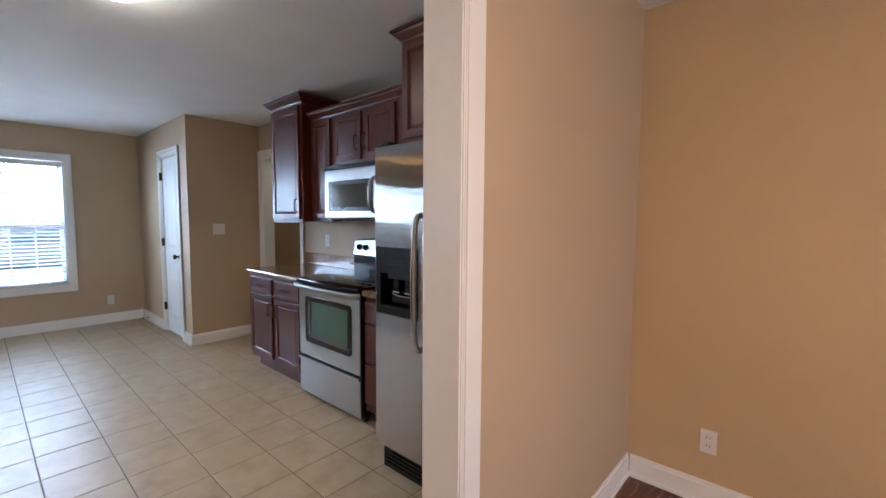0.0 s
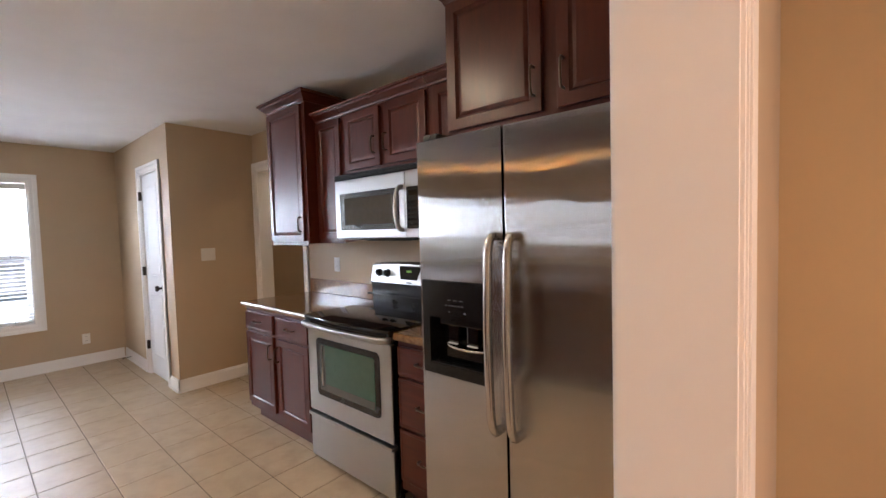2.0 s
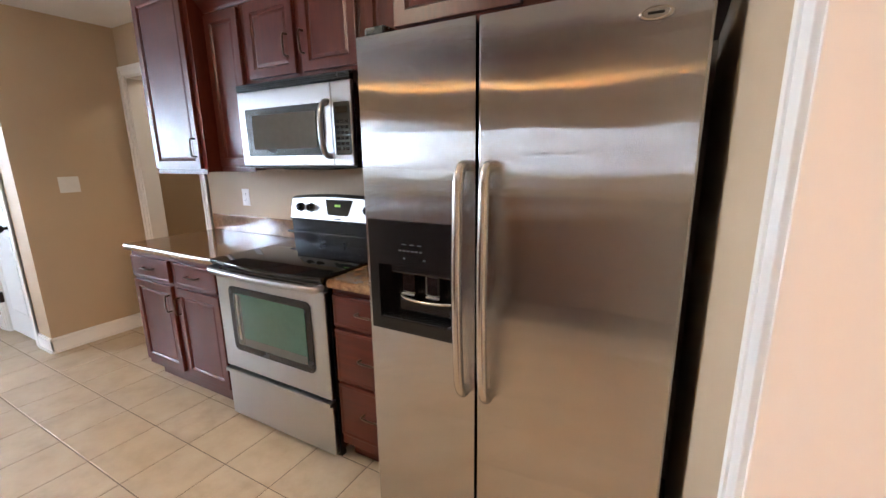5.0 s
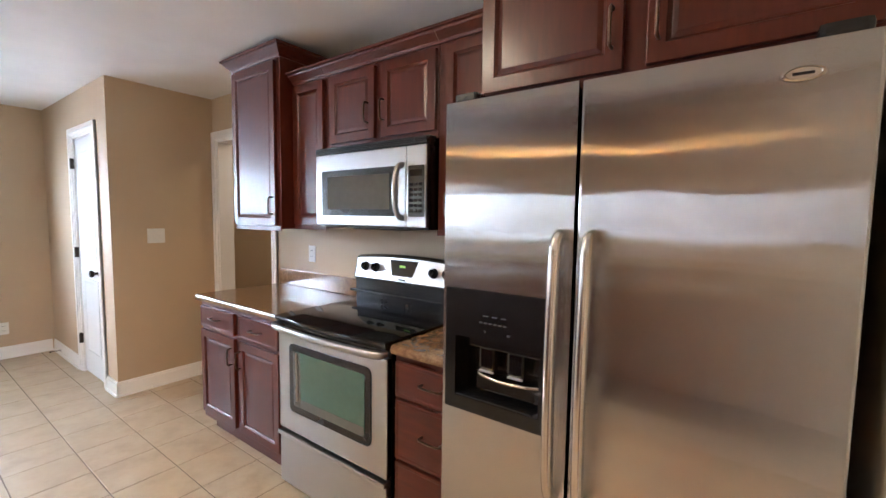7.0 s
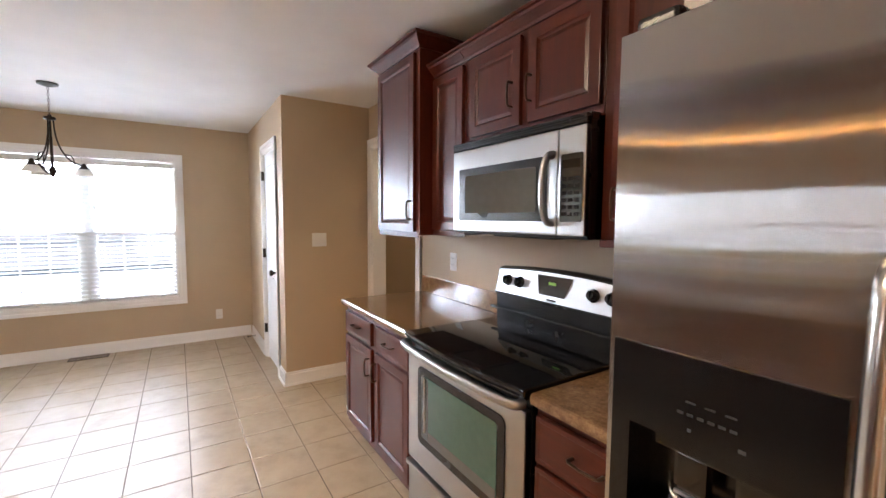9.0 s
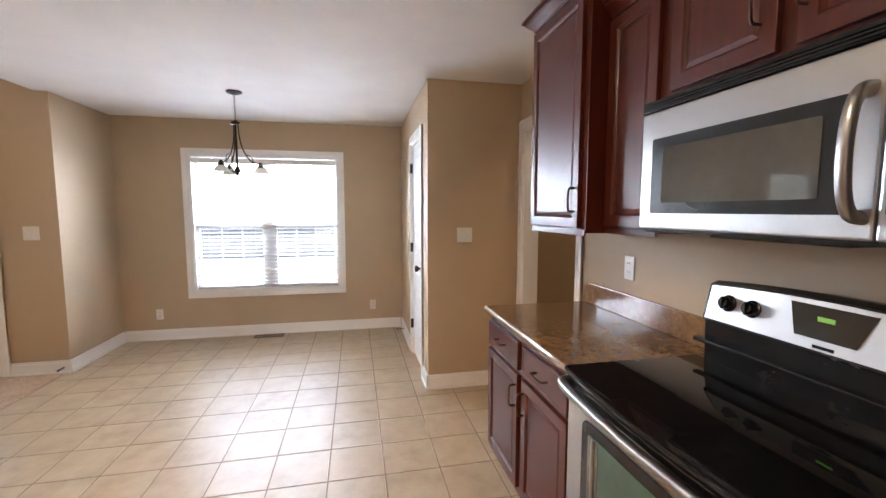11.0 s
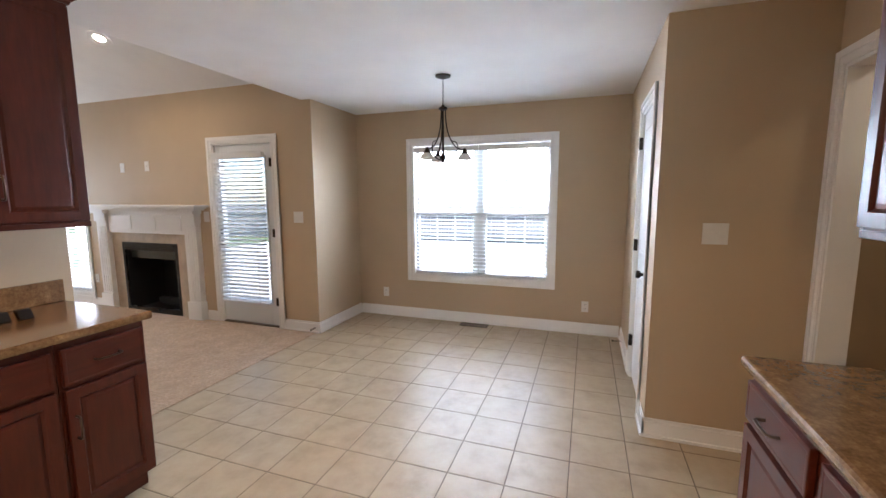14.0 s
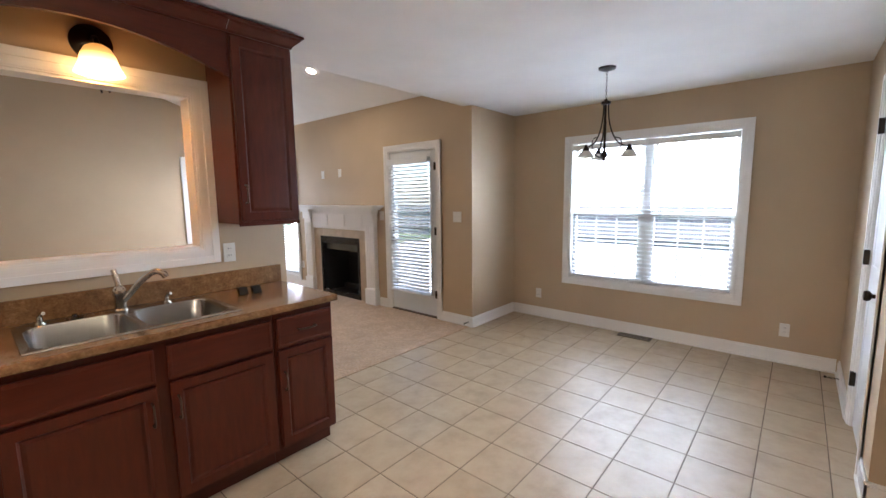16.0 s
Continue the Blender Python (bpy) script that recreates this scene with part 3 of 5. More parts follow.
def glass_door():
    x = L - 0.02
    t = thing("glass_door", (x - 0.045, -2.341, 0.01), "white closed patio door with a full glass pane and blind", "door", kind="structure")
    a, b = -2.736, -1.946
    boxes("door_frame", [((x - 0.045, a, 0.02), (x, a + 0.055, 2.034)), ((x - 0.045, b - 0.085, 0.02), (x, b, 2.034)), ((x - 0.045, a + 0.055, 0.02), (x, b - 0.085, 0.27)), ((x - 0.045, a + 0.055, 1.90), (x, b - 0.085, 2.034))], DOORPAINT, t, 0.003)
    boxes("glass_bead", [((x - 0.05, a + 0.05, 0.265), (x + 0.012, a + 0.068, 1.905)), ((x - 0.05, b - 0.098, 0.265), (x + 0.012, b - 0.08, 1.905)), ((x - 0.05, a + 0.068, 0.265), (x + 0.012, b - 0.098, 0.283)), ((x - 0.05, a + 0.068, 1.887), (x + 0.012, b - 0.098, 1.905))], DOORPAINT, t, 0.003)
    pane("pane", x - 0.022, a + 0.068, b - 0.098, 0.283, 1.887, t)
    boxes("threshold", [((L - 0.1, a, 0.0), (L + 0.01, b, 0.018))], VENTMETAL, t, 0.003)
    for z in (0.30, 1.07, 1.83):
        hinge(t, (L + 0.006, b + 0.004, z), False)
    lever = lathe("lever", [(0.0, 0.0), (0.03, 0.0), (0.03, 0.008), (0.012, 0.012), (0.012, 0.045), (0.0, 0.045)], facing((x, a + 0.035, 0.93), (1, 0, 0)), BRONZE, t)
    tube("lever_arm", [(x + 0.042, a + 0.03, 0.93), (x + 0.048, a + 0.07, 0.932), (x + 0.046, a + 0.13, 0.926)], 0.008, BRONZE, t, 8)
    lathe("deadbolt", [(0.0, 0.0), (0.028, 0.0), (0.026, 0.012), (0.008, 0.014), (0.008, 0.028), (0.0, 0.028)], facing((x, a + 0.035, 1.065), (1, 0, 0)), BRONZE, t)
    return t


glass_door()
door_blind = blind("door_blind", L + 0.03, -2.70, -2.02, 0.265, 1.94, "white slatted blind hung over the patio door glass", tilt=24)
boxes("valance", [((L + 0.060, -2.706, 1.872), (L + 0.068, -2.014, 1.944))], SLATPAINT, door_blind, 0.003)


def pantry_door():
    t = thing("pantry_door", (-5.37, P + 0.03, 0.01), "closed white two-panel pantry door with black knob", "door", kind="structure")
    y = P + 0.012
    bm = bmesh.new()
    add_box(bm, (-5.650, y, 0.012), (-5.091, y + 0.035, 2.058), 0.002)
    put(bm, "slab", DOORPAINT, t)
    for z0, z1 in ((0.20, 0.86), (1.03, 1.95)):
        panel_door("panel", (-5.555, y - 0.004, z0), (-5.186, y + 0.002, z1), (0, -1, 0), DOORPAINT, t, stile=0.02, steps=((0.012, -0.0035), (0.03, 0.0025)), bevel=0.0015)
    for z in (0.31, 1.08, 1.85):
        hinge(t, (-5.655, P - 0.010, z), True)
    lathe("knob", [(0.0, 0.0), (0.03, 0.0), (0.03, 0.006), (0.011, 0.010), (0.011, 0.032), (0.024, 0.040), (0.029, 0.052), (0.024, 0.064), (0.0, 0.068)], facing((-5.14, y, 0.935), (0, -1, 0)), BRONZE, t)
    return t


pantry_door()


# ---- wall plates, vents and door stops ----
def outlet(name, at, n, label, slots=True, wide=0.070, high=0.115):
    t = thing(name, at, label, "outlet" if slots else "light switch", "white wall plates")
    at, n = Vector(at), Vector(n)
    u = Vector((0, 0, 1)).cross(n)
    def span(c, w, h, d0, d1):
        p, q = c - u * w / 2 + n * d0, c + u * w / 2 + n * d1
        return (p.x, p.y, p.z - h / 2), (q.x, q.y, q.z + h / 2)
    boxes("plate", [span(at, wide, high, 0, 0.006)], WHITEPLASTIC, t, 0.0018)
    if slots:
        pieces("socket", [span(at + Vector((0, 0, dz)), 0.034, 0.028, 0.006, 0.009) for dz in (-0.021, 0.021)], WHITEPLASTIC, t, 0.002)
        pieces("slot", [span(at + Vector((0, 0, dz)) + u * du, 0.0025, 0.009, 0.0085, 0.0094) for dz in (-0.018, 0.024) for du in (-0.007, 0.007)], DARKGREY, t)
    else:
        n_sw = max(1, round(wide / 0.055))
        pieces("toggle", [span(at + u * (k - (n_sw - 1) / 2) * 0.046, 0.010, 0.024, 0.006, 0.013) for k in range(n_sw)], WHITEPLASTIC, t, 0.002)
    return t


outlet("outlet", (W, -1.051, 0.29), (1, 0, 0), "white double outlet low on the tan dining wall")
outlet("outlet", (W, 1.286, 0.295), (1, 0, 0), "white double outlet low on the tan dining wall")
outlet("outlet", (-3.368, R, 1.161), (0, -1, 0), "white double outlet above the brown counter")
outlet("outlet", (-3.185, S1, 1.145), (0, 1, 0), "white double outlet beside the pass-through casing")
outlet("outlet", (-0.193, 2.45, 0.316), (0, -1, 0), "white double outlet low on the foyer wall")
outlet("light_switch", (-4.776, 1.944, 1.249), (1, 0, 0), "white double light switch on the pantry wall", False, 0.125, 0.118)
outlet("light_switch", (L, -1.619, 1.246), (1, 0, 0), "white light switch beside the glass door", False, 0.118, 0.118)
outlet("light_switch", (L, -2.905, 1.235), (1, 0, 0), "white light switch between mantel and glass door", False, 0.08, 0.118)
outlet("wall_plate", (L, -4.235, 1.828), (1, 0, 0), "white blank plate above the mantel", False)
outlet("wall_plate", (L, -3.804, 1.836), (1, 0, 0), "white blank plate above the mantel", False)


def floor_vent():
    t = thing("floor_vent", (-6.56, 0.10, 0.0), "brown metal floor register below the window", "vent")
    boxes("frame", [((-6.62, -0.06, 0.0), (-6.50, -0.045, 0.006)), ((-6.62, 0.245, 0.0), (-6.50, 0.26, 0.006)), ((-6.62, -0.045, 0.0), (-6.608, 0.245, 0.006)), ((-6.512, -0.045, 0.0), (-6.50, 0.245, 0.006))], VENTMETAL, t, 0.001)
    boxes("louvre", [((-6.608, -0.04 + i * 0.0145, 0.0), (-6.512, -0.032 + i * 0.0145, 0.0045)) for i in range(20)], VENTMETAL, t)


floor_vent()


def spring_stop(at, n):
    t = thing("door_stop", at, "dark spring door stop on the baseboard", "door stop", "spring door stops")
    at, n = Vector(at), Vector(n)
    bm = bmesh.new()
    u, v = n.orthogonal().normalized(), n.cross(n.orthogonal().normalized())
    add_tube(bm, [at + n * (0.075 * k / 72) + 0.006 * (math.cos(k * 0.7) * u + math.sin(k * 0.7) * v) for k in range(73)], 0.0016, 5)
    put(bm, "spring", BRONZE, t, smooth=True)
    lathe("tip", [(0, 0), (0.008, 0), (0.009, 0.008), (0.006, 0.014), (0, 0.014)], facing(at + n * 0.075, n), BLACK, t, 12)


outlet("outlet", (L, -4.93, 0.385), (1, 0, 0), "white double outlet low beside the fireplace")
spring_stop((-6.35, P - 0.014, 0.055), (0, -1, 0))
spring_stop((L + 0.014, -1.455, 0.055), (1, 0, 0))


# ---- cabinets on the range side ----
def crown(parent, x0, x1, yb, yf, z, high=0.055, out=0.05, n=-1, left=True, right=True):
    """Crown moulding round the top of a cabinet whose face is at yf; n is the way that it faces along y."""
    prof = [(0.0, 0.0), (0.008, 0.0), (0.012, 0.012), (0.022, 0.022), (out * 0.75, high * 0.62), (out * 0.8, high * 0.78), (out, high * 0.82), (out, high), (0.0, high)]
    path = []
    if left:
        path.append(((x0, yb), (-1, 0)))
    path.append(((x0, yf), (-1 if left else 0, n)))
    path.append(((x1, yf), (1 if right else 0, n)))
    if right:
        path.append(((x1, yb), (1, 0)))
    bm = bmesh.new()
    rings = [[bm.verts.new((px + dx * o, py + dy * o, z + h)) for o, h in prof] for (px, py), (dx, dy) in path]
    for a, b in zip(rings, rings[1:]):
        for k in range(len(prof) - 1):
            bm.faces.new((a[k], a[k + 1], b[k + 1], b[k]))
    return put(bm, "crown_moulding", CHERRY_H, parent)


def upper_cabinet(name, x0, x1, yb, yf, z0, z1, n, doors, label, crown_left=False, crown_right=False, group="cherry wall cabinets", top=None, high=0.064, out=0.055):
    """doors: (x0, x1, z0, z1, handle_x, handle_z). yf is the face frame; doors stand 20 mm proud of it."""
    t = thing(name, ((x0 + x1) / 2, yb, z0), label, "cabinet", group)
    boxes("body", [((x0, yb, z0), (x1, yf, z1 + 0.02))], CHERRY, t, 0.002)
    boxes("bottom_rail", [((x0 - 0.002, yf, z0 - 0.012), (x1 + 0.002, yf + n * 0.006, z0 + 0.012))], CHERRY_H, t, 0.002)
    for a, b, c, d, hx, hz in doors:
        door = panel_door("door", (a, yf, c), (b, yf + n * 0.02, d), (0, n, 0), CHERRY, t)
        if hx is not None:
            bar_handle(door, (hx, yf + n * 0.02, hz), (0, 0, 1), (0, n, 0))
    crown(t, x0, x1, yb, yf, z1, n=n, left=crown_left, right=crown_right, high=high, out=out)
    return t


upper_cabinet("tall_wall_cabinet", -3.648, -3.132, R, 2.022, 1.348, 2.345, -1, [(-3.640, -3.168, 1.368, 2.33, -3.195, 1.487)], "dark cherry wall cabinet with one panelled door", True, True, high=0.068, out=0.06)
upper_cabinet("wall_cabinet", -3.130, -2.835, R, 2.115, 1.36, 2.20, -1, [(-3.120, -2.842, 1.378, 2.185, None, 0)], "narrow dark cherry wall cabinet beside the microwave")
upper_cabinet("wall_cabinet", -2.833, -2.046, R, 2.115, 1.80, 2.20, -1, [(-2.782, -2.438, 1.825, 2.182, -2.482, 1.955), (-2.390, -2.055, 1.825, 2.182, -2.372, 1.955)], "cherry wall cabinet with two doors above the microwave")
upper_cabinet("wall_cabinet", -2.044, -1.622, R, 2.115, 1.36, 2.20, -1, [(-2.000, -1.66, 1.378, 2.185, -1.976, 1.49)], "cherry wall cabinet between microwave and refrigerator")
upper_cabinet("refrigerator_cabinet", -1.620, F0 - 0.004, R, 1.772, 1.805, 2.345, -1, [(-1.611, -1.188, 1.824, 2.335, -1.215, 1.93), (-1.132, -0.71, 1.824, 2.335, -1.105, 1.93)], "deep cherry cabinet with two doors above the refrigerator", True, False)


def base_cabinet(name, x0, x1, yb, yf, n, fronts, label, group="cherry base cabinets", hollow=False):
    """fronts: (kind, x0, x1, z0, z1, handle) with handle (x, z, 'h' or 'v') or None. Doors stand 20 mm proud of the face yf."""
    t = thing(name, ((x0 + x1) / 2, yb, 0), label, "cabinet", group)
    if hollow:
        ya, yz = yb + n * 0.012, yf - n * 0.02
        body = [((x0, yb, 0.105), (x1, ya, 0.874)), ((x0, yz, 0.105), (x1, yf, 0.874)), ((x0, ya, 0.105), (x0 + 0.016, yz, 0.874)), ((x1 - 0.016, ya, 0.105), (x1, yz, 0.874)), ((x0 + 0.016, ya, 0.105), (x1 - 0.016, yz, 0.121))]
    else:
        body = [((x0, yb, 0.105), (x1, yf, 0.874))]
    boxes("body", body, CHERRY, t, 0.002)
    boxes("toe_kick", [((x0, yb, 0.0), (x1, yf - n * 0.07, 0.105))], CHERRY_H, t)
    for kind, a, b, c, d, hd in fronts:
        if kind == "drawer":
            f = panel_door("drawer", (a, yf, c), (b, yf + n * 0.02, d), (0, n, 0), CHERRY_H, t, stile=0.012, steps=((0.006, -0.0015),), bevel=0.004)
        else:
            f = panel_door("door", (a, yf, c), (b, yf + n * 0.02, d), (0, n, 0), CHERRY, t)
        if hd:
            bar_handle(f, (hd[0], yf + n * 0.02, hd[1]), (1, 0, 0) if hd[2] == "h" else (0, 0, 1), (0, n, 0))
    return t


base_cabinet("base_cabinet", -3.728, -2.826, R, 1.822, -1, [
    ("drawer", -3.712, -3.300, 0.715, 0.848, (-3.505, 0.785, "h")), ("drawer", -3.248, -2.850, 0.715, 0.848, (-3.05, 0.785, "h")),
    ("door", -3.712, -3.300, 0.150, 0.695, (-3.325, 0.59, "v")), ("door", -3.248, -2.850, 0.150, 0.695, (-3.225, 0.59, "v"))], "dark cherry base cabinet with two drawers and two doors")
base_cabinet("drawer_cabinet", -2.032, -1.622, R, 1.822, -1, [
    ("drawer", -2.020, -1.635, 0.705, 0.848, (-1.828, 0.785, "h")), ("drawer", -2.020, -1.635, 0.442, 0.690, (-1.828, 0.575, "h")),
    ("drawer", -2.020, -1.635, 0.165, 0.428, (-1.828, 0.31, "h"))], "cherry base cabinet with three drawers beside the range")


def counter(name, x0, x1, yw, yf, n, label, left_splash=False, hole=None):
    """A worktop with rolled front edge and a low splash along the wall at yw."""
    t = thing(name, ((x0 + x1) / 2, yw, 0.876), label, "countertop", "brown speckled countertops")
    bm = bmesh.new()
    top, low = 0.914, 0.876
    roll = [(yf - n * 0.012, low), (yf - n * 0.003, low + 0.004), (yf, low + 0.013), (yf, top - 0.012), (yf - n * 0.004, top - 0.003), (yf - n * 0.012, top)]
    strips = [(x0, x1, yw, yf)] if not hole else [(x0, hole[0], yw, yf), (hole[1], x1, yw, yf)]
    for a, b, p, q in strips:
        ring = [(p, low), *roll, (p, top)]
        va, vb = [bm.verts.new((a, y, z)) for y, z in ring], [bm.verts.new((b, y, z)) for y, z in ring]
        for k in range(len(ring)):
            bm.faces.new((va[k], va[(k + 1) % len(ring)], vb[(k + 1) % len(ring)], vb[k]))
        bm.faces.new(va), bm.faces.new(vb[::-1])
    if hole:
        ring = [(hole[3], low), *roll, (hole[3], top)]
        va, vb = [bm.verts.new((hole[0], y, z)) for y, z in ring], [bm.verts.new((hole[1], y, z)) for y, z in ring]
        for k in range(len(ring)):
            bm.faces.new((va[k], va[(k + 1) % len(ring)], vb[(k + 1) % len(ring)], vb[k]))
        add_box(bm, (hole[0], yw, low), (hole[1], hole[2], top))
    put(bm, "worktop", COUNTER, t)
    boxes("backsplash", [((x0, yw, 0.915), (x1, yw + n * 0.02, 1.030))], COUNTER, t, 0.003)
    return t


counter("countertop", -3.752, -2.822, R, 1.79, -1, "brown speckled laminate countertop with low backsplash")
counter("countertop", -2.034, -1.612, R, 1.79, -1, "brown speckled laminate countertop between range and refrigerator")


# ---- appliances ----
def rounded_plate(bm, x0, x1, y0, y1, z0, z1, r):
    """A slab with rounded corners in the x, z plane."""
    ring = []
    for cx, cz, a0 in ((x1 - r, z1 - r, 0), (x0 + r, z1 - r, 90), (x0 + r, z0 + r, 180), (x1 - r, z0 + r, 270)):
        for k in range(6):
            a = radians(a0 + 18 * k)
            ring.append((cx + r * math.cos(a), cz + r * math.sin(a)))
    va, vb = [bm.verts.new((x, y0, z)) for x, z in ring], [bm.verts.new((x, y1, z)) for x, z in ring]
    for k in range(len(ring)):
        bm.faces.new((va[k], va[(k + 1) % len(ring)], vb[(k + 1) % len(ring)], vb[k]))
    bm.faces.new(va), bm.faces.new(vb[::-1])


def plate(name, x0, x1, y0, y1, z0, z1, r, mat, parent):
    bm = bmesh.new()
    rounded_plate(bm, x0, x1, y0, y1, z0, z1, r)
    return put(bm, name, mat, parent)


def kitchen_range():
    x0, x1 = -2.812, -2.046
    t = thing("range", ((x0 + x1) / 2, 2.1, 0), "stainless electric range with black glass cooktop", "range")
    boxes("body", [((x0 + 0.003, 1.815, 0.05), (x1 - 0.003, 2.395, 0.905))], BLACK, t, 0.004)
    pieces("foot", [((x, y, 0), (x + 0.03, y + 0.03, 0.05)) for x in (x0 + 0.02, x1 - 0.05) for y in (1.84, 2.3)], BLACK, t, 0.003)
    boxes("drawer", [((x0 + 0.004, 1.785, 0.045), (x1 - 0.004, 1.815, 0.302))], STEEL_H, t, 0.006)
    boxes("drawer_lip", [((x0 + 0.004, 1.770, 0.302), (x1 - 0.004, 1.815, 0.325))], STEEL_H, t, 0.006)
    door = boxes("oven_door", [((x0 + 0.002, 1.785, 0.336), (x1 - 0.002, 1.815, 0.850))], STEEL_H, t, 0.006)
    plate("window_frame", -2.714, -2.136, 1.781, 1.790, 0.448, 0.796, 0.03, BLACK, door)
    plate("window_glass", -2.676, -2.174, 1.779, 1.786, 0.484, 0.762, 0.012, OVENGLASS, door)
    plate("inner_seal", -2.674, -2.622, 1.7775, 1.780, 0.486, 0.760, 0.004, OVENGREY, door)
    plate("inner_seal", -2.620, -2.176, 1.7775, 1.780, 0.486, 0.528, 0.004, OVENGREY, door)
    tube("rack_rod", [(-2.646, 1.7765, 0.515), (-2.646, 1.7765, 0.758)], 0.006, STEEL_H, door, 8)
    knots = [(x0 + 0.012, 1.786, 0.874), (x0 + 0.03, 1.752, 0.874), (x0 + 0.15, 1.738, 0.874), ((x0 + x1) / 2, 1.728, 0.874), (x1 - 0.15, 1.738, 0.874), (x1 - 0.03, 1.752, 0.874), (x1 - 0.012, 1.786, 0.874)]
    bm = bmesh.new()
    add_tube(bm, curve_points(knots), 0.0165, 12, 1.5)
    put(bm, "oven_handle", STEEL_H, door, smooth=50)
    # black glass top with a bowed front edge and a rolled black trim under it
    bm = bmesh.new()
    cols = []
    for k in range(17):
        q = k / 16
        x, front = x0 - 0.002 + (x1 - x0 + 0.004) * q, 1.768 - 0.026 * (1 - (2 * q - 1) ** 2)
        cols.append([bm.verts.new((x, y, z)) for y, z in ((2.29, 0.926), (front + 0.008, 0.926), (front + 0.002, 0.9235), (front, 0.918), (front + 0.002, 0.906), (front + 0.012, 0.892), (1.80, 0.888), (2.29, 0.888))])
    for a, b in zip(cols, cols[1:]):
        for k in range(8):
            bm.faces.new((a[k], a[(k + 1) % 8], b[(k + 1) % 8], b[k]))
    bm.faces.new(cols[0]), bm.faces.new(cols[-1][::-1])
    put(bm, "cooktop", BLACKGLASS, t, smooth=35)
    # the console leans back a little; its top edge is bowed
    bm = bmesh.new()
    n = 12
    cols = []
    for k in range(n + 1):
        s = k / n
        x = x0 + 0.03 + (x1 - x0 - 0.03) * s
        bow = 0.018 * (1 - (2 * s - 1) ** 2)
        cols.append([bm.verts.new(p) for p in ((x, 2.29, 0.926), (x, 2.285, 1.06), (x, 2.272, 1.068), (x, 2.300, 1.19 + bow), (x, 2.33, 1.20 + bow), (x, 2.405, 1.19 + bow), (x, 2.405, 0.926))])
    for a, b in zip(cols, cols[1:]):
        for k in range(7):
            bm.faces.new((a[k], a[(k + 1) % 7], b[(k + 1) % 7], b[k]))
    bm.faces.new(cols[0]), bm.faces.new(cols[-1][::-1])
    put(bm, "console", BLACK, t)
    boxes("console_ledge", [((x0 + 0.004, 2.262, 0.985), (x1 - 0.004, 2.29, 1.0))], BLACK, t, 0.004)
    bm = bmesh.new()
    cols = []
    for k in range(n + 1):
        s = k / n
        x = x0 + 0.042 + (x1 - x0 - 0.054) * s
        bow = 0.017 * (1 - (2 * s - 1) ** 2)
        cols.append([bm.verts.new(p) for p in ((x, 2.269, 1.076), (x, 2.294, 1.186 + bow), (x, 2.30, 1.186 + bow), (x, 2.276, 1.076))])
    for a, b in zip(cols, cols[1:]):
        for k in range(4):
            bm.faces.new((a[k], a[(k + 1) % 4], b[(k + 1) % 4], b[k]))
    bm.faces.new(cols[0]), bm.faces.new(cols[-1][::-1])
    put(bm, "console_face", STEEL_H, t)
    lean = Vector((0, -0.975, 0.22)).normalized()
    for x in (-2.690, -2.607, -2.19, -2.105):
        knob = lathe("knob", [(0, 0), (0.027, 0), (0.027, 0.005), (0.021, 0.008), (0.019, 0.026), (0.016, 0.029), (0, 0.029)], facing((x, 2.282, 1.14), lean), BLACK, t)
        boxes("pointer", [((x - 0.003, 2.248, 1.125), (x + 0.003, 2.256, 1.165))], BLACK, knob, 0.001)
    bm = bmesh.new()
    front = [(-2.503, 1.191), (-2.30, 1.191), (-2.33, 1.105), (-2.475, 1.105)]
    va = [bm.verts.new((x, 2.264 + (z - 1.076) * 0.2275, z)) for x, z in front]
    vb = [bm.verts.new((x, 2.290 + (z - 1.076) * 0.2275, z)) for x, z in front]
    for k in range(4):
        bm.faces.new((va[k], va[(k + 1) % 4], vb[(k + 1) % 4], vb[k]))
    bm.faces.new(va), bm.faces.new(vb[::-1])
    put(bm, "display", MWGLASS, t)
    boxes("clock_digits", [((-2.425, 2.2795, 1.152), (-2.385, 2.2815, 1.164))], glow("clock_green", (0.25, 0.6, 0.1), 0.03), t)
    boxes("maker_mark", [((-2.425, 2.268, 1.082), (-2.375, 2.2715, 1.090))], DARKGREY, t)
    return t


kitchen_range()


